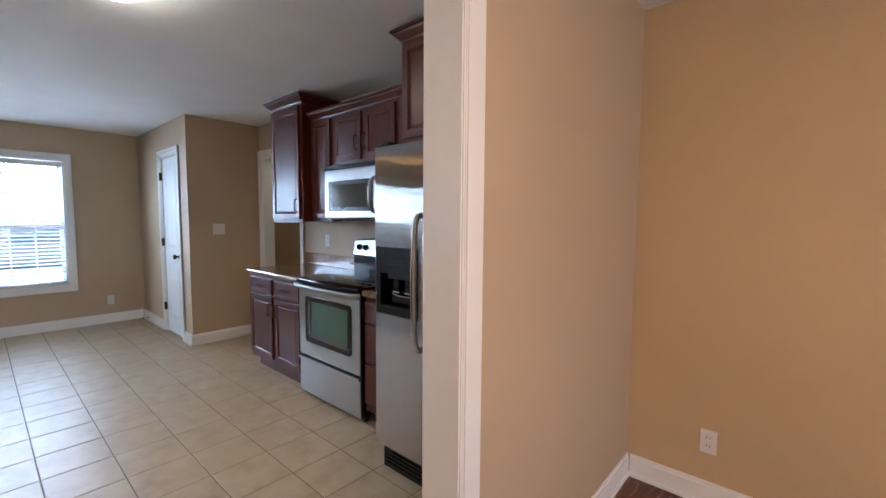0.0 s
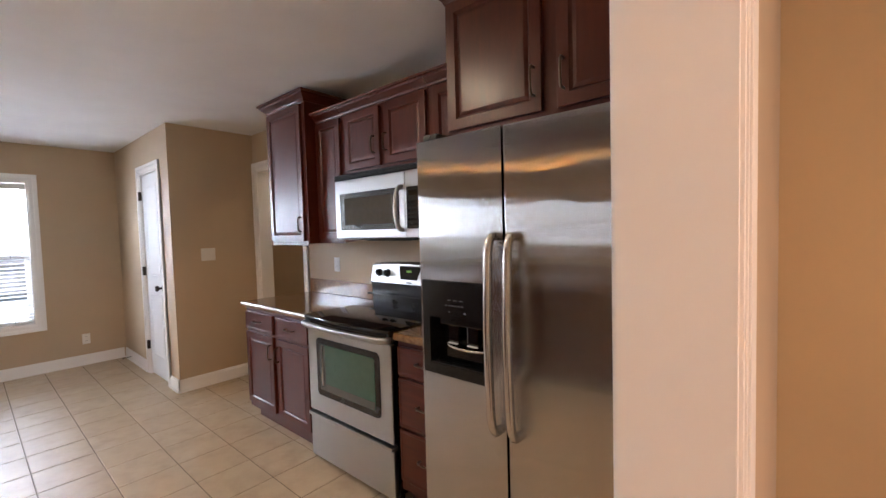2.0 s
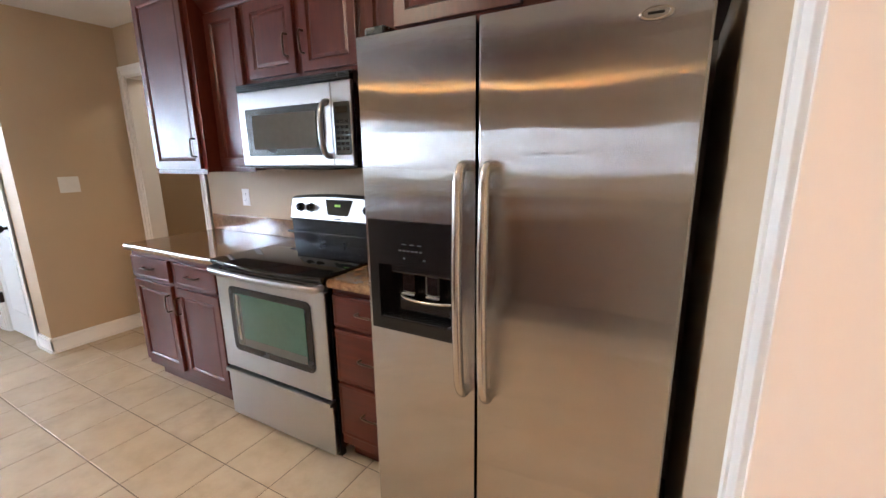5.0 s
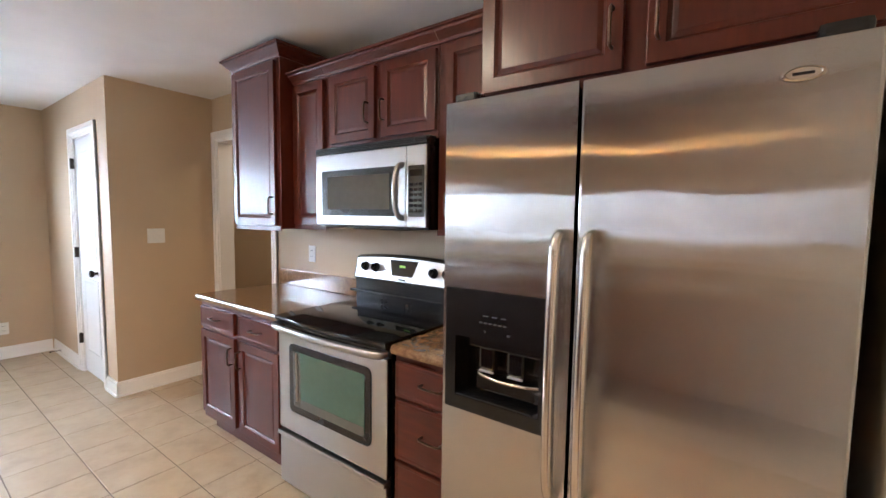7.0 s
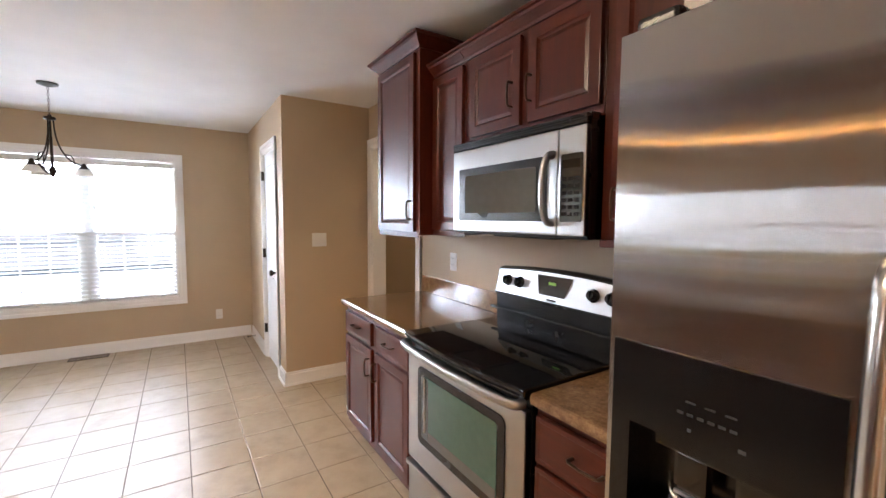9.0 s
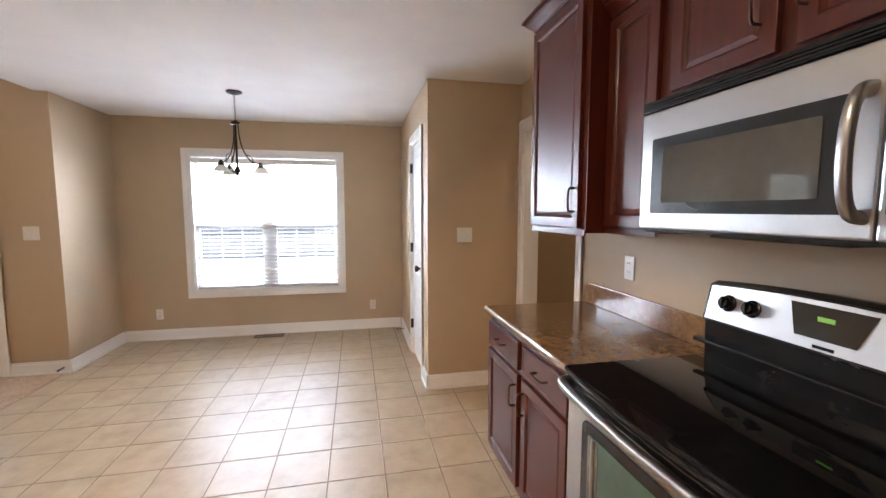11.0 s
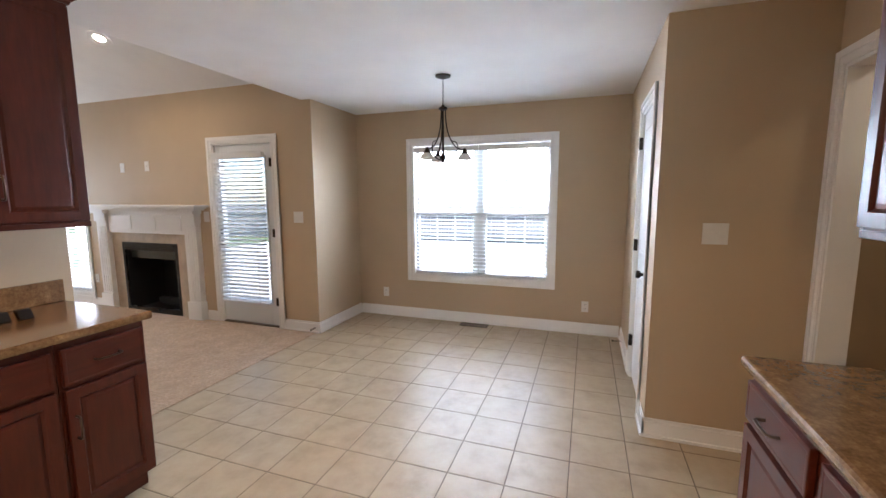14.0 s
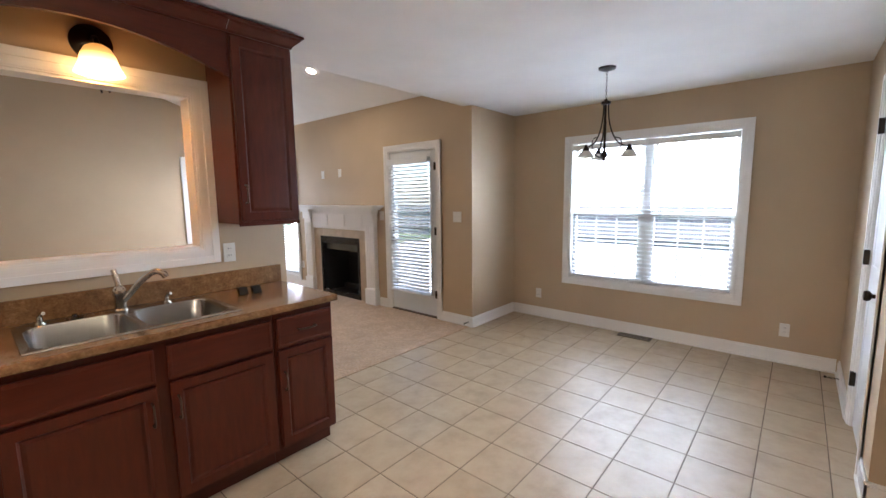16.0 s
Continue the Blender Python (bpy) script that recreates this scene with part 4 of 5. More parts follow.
def microwave():
    x0, x1 = -2.826, -2.054
    t = thing("microwave", ((x0 + x1) / 2, 2.2, 1.375), "stainless over-range microwave with black glass window", "microwave")
    boxes("body", [((x0 + 0.004, 2.062, 1.372), (x1 - 0.002, R, 1.798))], BLACK, t, 0.003)
    boxes("vent_grille", [((x0 + 0.002, 2.035, 1.757), (x1, 2.062, 1.79))], BLACK, t, 0.004)
    pieces("vent_slat", [((x0 + 0.01, 2.030, 1.762 + i * 0.008), (x1 - 0.01, 2.036, 1.765 + i * 0.008)) for i in range(3)], DARKGREY, t)
    door = boxes("door", [((x0, 2.038, 1.384), (-2.174, 2.062, 1.754))], STEEL_H, t, 0.005)
    boxes("control_side", [((-2.170, 2.038, 1.384), (x1, 2.062, 1.754))], STEEL_H, t, 0.005)
    plate("window_frame", -2.772, -2.222, 2.034, 2.044, 1.433, 1.668, 0.008, BLACK, door)
    plate("window_glass", -2.722, -2.272, 2.0325, 2.040, 1.466, 1.636, 0.006, MWSCREEN, door)
    plate("keypad", -2.156, -2.064, 2.034, 2.042, 1.432, 1.664, 0.006, MWGLASS, t)
    pieces("key", [((-2.148 + 0.027 * i, 2.0325, 1.452 + 0.024 * j), (-2.127 + 0.027 * i, 2.0345, 1.466 + 0.024 * j)) for i in range(3) for j in range(6)], BLACK, t)
    boxes("clock_window", [((-2.146, 2.0325, 1.615), (-2.074, 2.0345, 1.645))], BLACKGLASS, t, 0.0005)
    knots = [(-2.197, 2.040, 1.428), (-2.197, 2.010, 1.436), (-2.197, 1.992, 1.48), (-2.197, 1.986, 1.548), (-2.197, 1.992, 1.616), (-2.197, 2.010, 1.660), (-2.197, 2.040, 1.668)]
    bm = bmesh.new()
    add_tube(bm, curve_points(knots), 0.0125, 12, 1.4)
    put(bm, "handle", STEEL_H, door, smooth=50)
    boxes("underside_lamp", [((-2.62, 2.12, 1.362), (-2.26, 2.30, 1.373))], DARKGREY, t, 0.003)
    return t


microwave()


def refrigerator():
    x0, x1, gap = -1.601, -0.738, -1.2265
    yf, yd = 1.552, 1.622
    t = thing("refrigerator", ((x0 + x1) / 2, 2.0, 0), "stainless side-by-side refrigerator with dark water dispenser", "refrigerator")
    boxes("body", [((x0 + 0.004, yd + 0.006, 0.02), (x1 - 0.004, 2.36, 1.735))], BLACK, t, 0.006)
    boxes("grille", [((x0 + 0.01, yf + 0.045, 0.012), (x1 - 0.01, yd + 0.006, 0.150))], BLACK, t, 0.004)
    pieces("grille_slat", [((x0 + 0.03, yf + 0.039, 0.035 + i * 0.022), (x1 - 0.03, yf + 0.046, 0.045 + i * 0.022)) for i in range(5)], DARKGREY, t)
    pieces("hinge_cover", [((x0 + 0.012, 1.572, 1.749), (x0 + 0.085, 1.66, 1.778)), ((x1 - 0.085, 1.572, 1.749), (x1 - 0.012, 1.66, 1.778)), ((x0 + 0.02, 1.63, 1.735), (x0 + 0.08, 1.72, 1.765)), ((x1 - 0.08, 1.63, 1.735), (x1 - 0.02, 1.72, 1.765))], BLACK, t, 0.010)
    dx0, dx1, dz0, dz1 = -1.590, -1.288, 0.886, 1.236
    freezer = boxes("freezer_door", [((x0, yf, 0.165), (dx0, yd, 1.748)), ((dx1, yf, 0.165), (gap - 0.004, yd, 1.748)), ((dx0, yf, 0.165), (dx1, yd, dz0)), ((dx0, yf, dz1), (dx1, yd, 1.748))], STEEL, t)
    main = boxes("refrigerator_door", [((gap + 0.004, yf, 0.165), (x1, yd, 1.748))], STEEL, t, 0.006)
    cx0, cx1, cz0, cz1 = -1.556, -1.303, 0.925, 1.100
    boxes("dispenser", [((dx0, yf - 0.004, dz0), (cx0, yd, dz1)), ((cx1, yf - 0.004, dz0), (dx1, yd, dz1)), ((cx0, yf - 0.004, dz0), (cx1, yd, cz0)), ((cx0, yf - 0.004, cz1), (cx1, yd, dz1)), ((cx0, yd - 0.004, cz0), (cx1, yd + 0.002, cz1))], DARKGREY, freezer)
    boxes("drip_tray", [((cx0 + 0.002, yf - 0.002, cz0 - 0.012), (cx1 - 0.002, yd - 0.006, cz0 + 0.006))], BLACK, freezer, 0.003)
    boxes("cavity_hood", [((cx0 + 0.03, yf + 0.018, 1.070), (cx1 - 0.004, yd - 0.006, cz1 + 0.002))], DARKGREY, freezer, 0.004)
    for px in (-1.470, -1.382):
        boxes("paddle", [((px - 0.026, yf + 0.026, 1.004), (px + 0.026, yf + 0.050, 1.074))], BLACKGLASS, freezer, 0.008)
        boxes("paddle_edge", [((px - 0.022, yf + 0.022, 1.000), (px + 0.022, yf + 0.029, 1.005))], STEEL_H, freezer, 0.002)
    tube("tray_rim", curve_points([(cx0 + 0.045, yf + 0.05, 1.012), (-1.49, yf + 0.022, 0.995), (-1.43, yf + 0.014, 0.988), (-1.36, yf + 0.018, 0.988), (cx1 - 0.004, yf + 0.03, 0.992)]), 0.005, CHROME, freezer, 8)
    boxes("tray_apron", [((cx0 + 0.05, yf + 0.030, 0.945), (cx1 - 0.004, yd - 0.006, 0.985))], BLACK, freezer, 0.004)
    boxes("tray_slot", [((cx0 + 0.02, yf + 0.004 + 0.009 * k, 0.9312), (cx1 - 0.01, yf + 0.008 + 0.009 * k, 0.9335)) for k in range(3)], DARKGREY, freezer)
    pieces("button", [((-1.478 + 0.0145 * i, yf - 0.0052, 1.146), (-1.469 + 0.0145 * i, yf - 0.004, 1.150)) for i in range(6)] + [((-1.466 + 0.027 * i, yf - 0.0052, 1.166), (-1.452 + 0.027 * i, yf - 0.004, 1.1685)) for i in range(3)] + [((-1.462, yf - 0.0052, 1.122), (-1.457, yf - 0.004, 1.127)), ((-1.394, yf - 0.0052, 1.122), (-1.385, yf - 0.004, 1.127))], PRINT, freezer)
    for x, door in ((-1.256, freezer), (-1.184, main)):
        knots = [(x, yf, 1.395), (x, yf - 0.028, 1.392), (x, yf - 0.048, 1.35), (x, yf - 0.056, 1.22), (x, yf - 0.060, 1.07), (x, yf - 0.056, 0.92), (x, yf - 0.048, 0.80), (x, yf - 0.028, 0.755), (x, yf, 0.750)]
        bm = bmesh.new()
        add_tube(bm, curve_points(knots), 0.0145, 14)
        put(bm, "handle", CHROME, door, smooth=60)
    oval = facing((-0.840, yf, 1.690), (0, -1, 0))
    lathe("badge", [(0.0, 0.0), (0.031, 0.0), (0.031, 0.004), (0.026, 0.006), (0.024, 0.004), (0.0, 0.004)], oval @ Matrix.Diagonal((1, 0.42, 1, 1)), CHROME, main)
    boxes("badge_mark", [((-0.855, yf - 0.0052, 1.6875), (-0.825, yf - 0.0038, 1.6925))], DARKGREY, main, 0.0005)
    return t


refrigerator()

# ---- the sink side ----
base_cabinet("sink_cabinet", -3.484, -3.128, S1, -0.747, 1, [
    ("drawer", -3.472, -3.140, 0.682, 0.842, (-3.305, 0.765, "h")), ("door", -3.472, -3.140, 0.125, 0.665, (-3.165, 0.50, "v"))], "dark cherry base cabinet with one drawer and one door")
base_cabinet("sink_cabinet", -3.126, -2.095, S1, -0.747, 1, [
    ("drawer", -3.108, -2.640, 0.690, 0.842, None), ("drawer", -2.590, -2.115, 0.690, 0.842, None),
    ("door", -3.108, -2.640, 0.125, 0.672, (-2.665, 0.56, "v")), ("door", -2.590, -2.115, 0.125, 0.672, (-2.565, 0.56, "v"))], "dark cherry sink base cabinet with false fronts and two doors", hollow=True)
base_cabinet("sink_cabinet", -2.093, -1.35, S1, -0.747, 1, [
    ("drawer", -2.08, -1.365, 0.682, 0.842, (-1.72, 0.765, "h")), ("door", -2.08, -1.73, 0.125, 0.665, (-1.755, 0.56, "v")), ("door", -1.715, -1.365, 0.125, 0.665, (-1.69, 0.56, "v"))], "dark cherry base cabinet with a drawer and two doors")
SX0, SX1, SY0, SY1 = -3.000, -2.205, -1.310, -0.800
counter("sink_countertop", -3.505, -1.33, S1, -0.705, 1, "brown speckled laminate countertop with a double sink", hole=(SX0 + 0.02, SX1 - 0.02, SY0 + 0.02, SY1 - 0.02))


def sink():
    t = thing("sink", ((SX0 + SX1) / 2, (SY0 + SY1) / 2, 0.914), "stainless steel double bowl kitchen sink", "sink")
    bm = bmesh.new()
    mid = (SX0 + SX1) / 2
    bowls = [(SX0 + 0.035, mid - 0.018), (mid + 0.018, SX1 - 0.035)]
    by0, by1 = SY0 + 0.085, SY1 - 0.03
    z = 0.918

    def ring(x0, x1, y0, y1, r, zz):
        out = []
        for cx, cy, a0 in ((x1 - r, y1 - r, 0), (x0 + r, y1 - r, 90), (x0 + r, y0 + r, 180), (x1 - r, y0 + r, 270)):
            for k in range(5):
                a = radians(a0 + 22.5 * k)
                out.append(bm.verts.new((cx + r * math.cos(a), cy + r * math.sin(a), zz)))
        return out

    def skin(a, b):
        for k in range(len(a)):
            bm.faces.new((a[k], a[(k + 1) % len(a)], b[(k + 1) % len(b)], b[k]))

    # each half: a rim from the outer edge to the bowl, then the bowl down to its floor
    for i, (x0, x1) in enumerate(bowls):
        ox0, ox1 = (SX0, mid) if i == 0 else (mid, SX1)
        steps = [ring(ox0, ox1, SY0, SY1, 0.004, z - 0.004), ring(ox0 + 0.002, ox1 - 0.002, SY0 + 0.003, SY1 - 0.003, 0.004, z), ring(x0 - 0.006, x1 + 0.006, by0 - 0.006, by1 + 0.006, 0.07, z), ring(x0, x1, by0, by1, 0.07, z - 0.008), ring(x0 + 0.008, x1 - 0.008, by0 + 0.008, by1 - 0.008, 0.065, z - 0.13), ring(x0 + 0.03, x1 - 0.03, by0 + 0.03, by1 - 0.03, 0.06, z - 0.165)]
        for a, b in zip(steps, steps[1:]):
            skin(a, b)
        bm.faces.new(steps[-1])
    put(bm, "basin", SINKSTEEL, t, smooth=45)
    for x0, x1 in bowls:
        lathe("drain", [(0.0, 0.0), (0.03, 0.001), (0.042, 0.004), (0.045, 0.0)], facing(((x0 + x1) / 2, (by0 + by1) / 2, z - 0.164), (0, 0, 1)), CHROME, t)
    return t


sink()


def faucet():
    fx, fy = -2.600, -1.272
    t = thing("faucet", (fx, fy, 0.918), "satin nickel single lever kitchen faucet", "faucet")
    lathe("base", [(0.0, 0.0), (0.032, 0.0), (0.032, 0.006), (0.026, 0.012), (0.025, 0.07), (0.030, 0.085), (0.028, 0.112), (0.016, 0.125), (0.0, 0.127)], facing((fx, fy, 0.918), (0, 0, 1)), CHROME, t)
    bm = bmesh.new()
    add_tube(bm, curve_points([(fx, fy, 0.955), (fx - 0.035, fy + 0.03, 1.0), (fx - 0.08, fy + 0.075, 1.068), (fx - 0.125, fy + 0.12, 1.112), (fx - 0.155, fy + 0.15, 1.105), (fx - 0.165, fy + 0.16, 1.085)]), 0.016, 12)
    put(bm, "spout", CHROME, t, smooth=50)
    bm = bmesh.new()
    add_tube(bm, curve_points([(fx, fy, 1.035), (fx + 0.004, fy - 0.012, 1.075), (fx + 0.010, fy - 0.03, 1.125)]), 0.010, 10, 1.4)
    put(bm, "lever", CHROME, t, smooth=50)
    return t


faucet()


def sprayer(at, label, name):
    t = thing(name, at, label, "sink fitting")
    lathe("collar", [(0.0, 0.0), (0.022, 0.0), (0.020, 0.010), (0.012, 0.014), (0.010, 0.035), (0.0, 0.036)], facing(at, (0, 0, 1)), CHROME, t)
    x, y, z = at
    tube("nozzle", [(x, y, z + 0.028), (x - 0.004, y + 0.012, z + 0.05), (x - 0.012, y + 0.035, z + 0.055)], 0.008, CHROME, t, 8)


sprayer((-2.80, -1.268, 0.918), "satin nickel soap dispenser at the sink", "soap_dispenser")
sprayer((-2.30, -1.268, 0.918), "satin nickel side sprayer at the sink", "side_sprayer")
lathe_plug = lathe("sink_stopper", [(0, 0), (0.032, 0), (0.034, 0.006), (0.012, 0.012), (0.010, 0.022), (0, 0.023)], facing((-2.42, -1.268, 0.918), (0, 0, 1)), BLACK)
tagged(lathe_plug, "small black rubber sink stopper on the rim", "sink stopper")
for x, y in ((-3.150, -1.125), (-3.222, -1.108)):
    bm = bmesh.new()
    add_box(bm, (x - 0.026, y - 0.016, 0.914), (x + 0.026, y + 0.016, 0.960), 0.006)
    for v in bm.verts:
        v.co.y -= (v.co.z - 0.914) * 0.55
    tagged(put(bm, "small_holder", BLACK), "small dark brown holder standing on the counter", "small object", "small dark objects on the counter")

upper_cabinet("sink_wall_cabinet", -3.492, -3.128, S1, -1.060, 1.332, 2.352, 1, [(-3.484, -3.140, 1.352, 2.335, -3.165, 1.50)], "dark cherry wall cabinet beside the pass-through", True, False, high=0.07, out=0.062)
upper_cabinet("sink_wall_cabinet", -1.972, -1.55, S1, -1.060, 1.332, 2.352, 1, [(-1.960, -1.56, 1.352, 2.335, -1.935, 1.50)], "dark cherry wall cabinet beyond the pass-through", False, True, high=0.07, out=0.062)


def valance():
    """The arched board between the two cabinets over the sink."""
    t = thing("arched_valance", (-2.55, -1.06, 2.13), "arched cherry valance board above the sink", "valance")
    bm = bmesh.new()
    n = 28
    cols = []
    for k in range(n + 1):
        s = k / n
        x = -3.126 + (3.126 - 1.974) * s
        z = 2.125 + 0.125 * math.sin(math.pi * s) ** 0.9
        cols.append([bm.verts.new(p) for p in ((x, -1.082, z), (x, -1.060, z), (x, -1.060, 2.37), (x, -1.082, 2.37))])
    for a, b in zip(cols, cols[1:]):
        for k in range(4):
            bm.faces.new((a[k], a[(k + 1) % 4], b[(k + 1) % 4], b[k]))
    bm.faces.new(cols[0]), bm.faces.new(cols[-1][::-1])
    put(bm, "board", CHERRY_H, t)
    boxes("top_board", [((-3.126, S1, 2.37), (-1.974, -1.062, 2.388))], CHERRY_H, t)
    crown(t, -3.126, -1.974, S1, -1.060, 2.352, n=1, left=False, right=False, high=0.07, out=0.062)


valance()


def lit_shade():
    """Amber glass, brightest round the bulb near its mouth."""
    n = Nodes("amber_lit_glass")
    c = n.add("ShaderNodeTexCoord")
    part = n.add("ShaderNodeSeparateXYZ")
    n.link(c.outputs["Generated"], part.inputs[0])
    n.link(n.ramp(part.outputs[2], [(0.0, (1.0, 0.55, 0.18)), (1.0, (1.0, 0.36, 0.06))]), n.p.inputs["Emission Color"])
    power = n.ramp(part.outputs[2], [(0.0, (1, 1, 1)), (0.4, (0.45, 0.45, 0.45)), (0.7, (0.09, 0.09, 0.09)), (1.0, (0.05, 0.05, 0.05))])
    n.link(n.spread(power, 0.0, 4.5), n.p.inputs["Emission Strength"])
    n.p.inputs["Base Color"].default_value = (0.55, 0.30, 0.10, 1)
    return n.m


def sconce():
    at = Vector((-2.615, S1, 2.235))
    t = thing("wall_lamp", at, "black wall lamp with a glowing amber glass shade", "wall lamp")
    lathe("base", [(0.0, 0.0), (0.085, 0.0), (0.085, 0.012), (0.066, 0.024), (0.02, 0.03), (0.0, 0.03)], facing(at, (0, 1, 0)), BRONZE, t)
    tube("arm", curve_points([at, at + Vector((0, 0.07, 0.01)), at + Vector((0, 0.115, -0.01)), at + Vector((0, 0.12, -0.04))]), 0.011, BRONZE, t, 8)
    lathe("shade", [(0.028, 0.0), (0.050, -0.014), (0.068, -0.048), (0.079, -0.090), (0.098, -0.132), (0.094, -0.132), (0.074, -0.090), (0.040, -0.012)], Matrix.Translation(at + Vector((0, 0.12, -0.035))), lit_shade(), t)
    lathe("bulb", [(0.0, 0.0), (0.02, -0.02), (0.032, -0.075), (0.024, -0.115), (0.0, -0.128)], Matrix.Translation(at + Vector((0, 0.12, -0.03))), glow("bulb_warm", (1.0, 0.40, 0.07), 62.0), t)


sconce()


# ---- ceiling lights ----
def flush_lamp(name, at, label, strength, colour, r=0.15):
    t = thing(name, at, label, "ceiling lamp")
    lathe("rim", [(0.0, 0.0), (r + 0.012, 0.0), (r + 0.012, -0.02), (r - 0.004, -0.026), (0.0, -0.026)], Matrix.Translation(at), BRONZE, t, 32)
    lathe("bowl", [(r - 0.006, -0.024), (r * 0.92, -0.04), (r * 0.7, -0.062), (r * 0.4, -0.076), (0.0, -0.082)], Matrix.Translation(at), glow("lit_" + name, colour, strength), t, 32)
    lathe("finial", [(0.0, -0.080), (0.01, -0.083), (0.012, -0.090), (0.0, -0.097)], Matrix.Translation(at), BRONZE, t, 12)


flush_lamp("ceiling_lamp", (-2.25, 0.60, H), "round flush ceiling lamp with a lit glass bowl", 23.0, (1.0, 0.80, 0.52))
flush_lamp("foyer_ceiling_lamp", (1.0, 0.25, H), "round flush foyer lamp with a lit glass bowl", 82.0, (1.0, 0.55, 0.26))
# Fill lamp added out of view so the back hall isn't black.
flush_lamp("hall_fill_lamp", (-4.2, 3.0, H), "unseen round flush lamp added to brighten the back hall", 6.0, (1.0, 0.80, 0.55))


def downlight():
    at = Vector((-4.91, -3.068, 2.935))
    up = Vector((-0.333, 0, 1)).normalized()
    t = thing("downlight", at, "small recessed ceiling light, lit", "ceiling light")
    lathe("trim_ring", [(0.07, 0.0), (0.095, 0.0), (0.095, -0.006), (0.07, -0.008)], facing(at, up), TRIM, t)
    lathe("lens", [(0.0, -0.013), (0.042, -0.011), (0.042, -0.007), (0.0, -0.007)], facing(at, up), glow("downlight_lit", (1.0, 0.80, 0.58), 290.0), t)


downlight()


def chandelier():
    cx, cy = -5.46, 0.115
    t = thing("chandelier", (cx, cy, H), "bronze three-arm chandelier with white glass shades", "chandelier")
    lathe("canopy", [(0.0, 0.0), (0.065, 0.0), (0.062, -0.012), (0.03, -0.024), (0.008, -0.03), (0.0, -0.03)], Matrix.Translation((cx, cy, H)), BRONZE, t)
    bm = bmesh.new()
    z = H - 0.03
    i = 0
    while z > 2.20:
        ring = []
        for k in range(13):
            a = 2 * math.pi * k / 12
            dx, dz = 0.006 * math.cos(a), 0.013 * math.sin(a)
            ring.append((cx + (dx if i % 2 else 0), cy + (0 if i % 2 else dx), z - 0.013 + dz))
        add_tube(bm, ring, 0.0018, 5)
        z -= 0.021
        i += 1
    put(bm, "chain", BRONZE, t)
    lathe("hub", [(0.0, 0.03), (0.012, 0.026), (0.014, 0.012), (0.036, 0.008), (0.036, -0.010), (0.024, -0.016), (0.0, -0.018)], Matrix.Translation((cx, cy, 2.18)), BRONZE, t)
    for k in range(3):
        a = radians(90 + 120 * k + 4)
        d = Vector((math.cos(a), math.sin(a), 0))
        c = Vector((cx, cy, 0))
        def at(r, z):
            return c + d * r + Vector((0, 0, z))
        bm = bmesh.new()
        add_tube(bm, curve_points([at(0.018, 2.18), at(0.028, 2.05), at(0.055, 1.95), at(0.10, 1.875), at(0.15, 1.845), at(0.183, 1.835)]), 0.0055, 7)
        add_tube(bm, curve_points([at(0.075, 1.915), at(0.115, 1.90), at(0.125, 1.85), at(0.10, 1.79), at(0.05, 1.765), at(0.008, 1.77)]), 0.0045, 6)
        put(bm, "arm", BRONZE, t, smooth=60)
        lathe("cup", [(0.0, 0.02), (0.010, 0.018), (0.016, 0.0), (0.030, -0.022), (0.036, -0.028), (0.0, -0.028)], Matrix.Translation(at(0.183, 1.835)), BRONZE, t, 14)
        lathe("shade", [(0.026, -0.024), (0.040, -0.034), (0.052, -0.055), (0.066, -0.075), (0.063, -0.075), (0.049, -0.055), (0.036, -0.036), (0.0, -0.03)], Matrix.Translation(at(0.183, 1.835)), LAMPGLASS, t, 20)
    lathe("finial", [(0.0, 0.30), (0.009, 0.28), (0.010, 0.06), (0.022, 0.04), (0.026, 0.02), (0.012, 0.0), (0.014, -0.015), (0.0, -0.03)], Matrix.Translation((cx, cy, 1.76)), BRONZE, t, 14)
    lathe("stem", [(0.0, 0.42), (0.007, 0.42), (0.007, 0.02), (0.0, 0.02)], Matrix.Translation((cx, cy, 1.77)), BRONZE, t, 8)


chandelier()


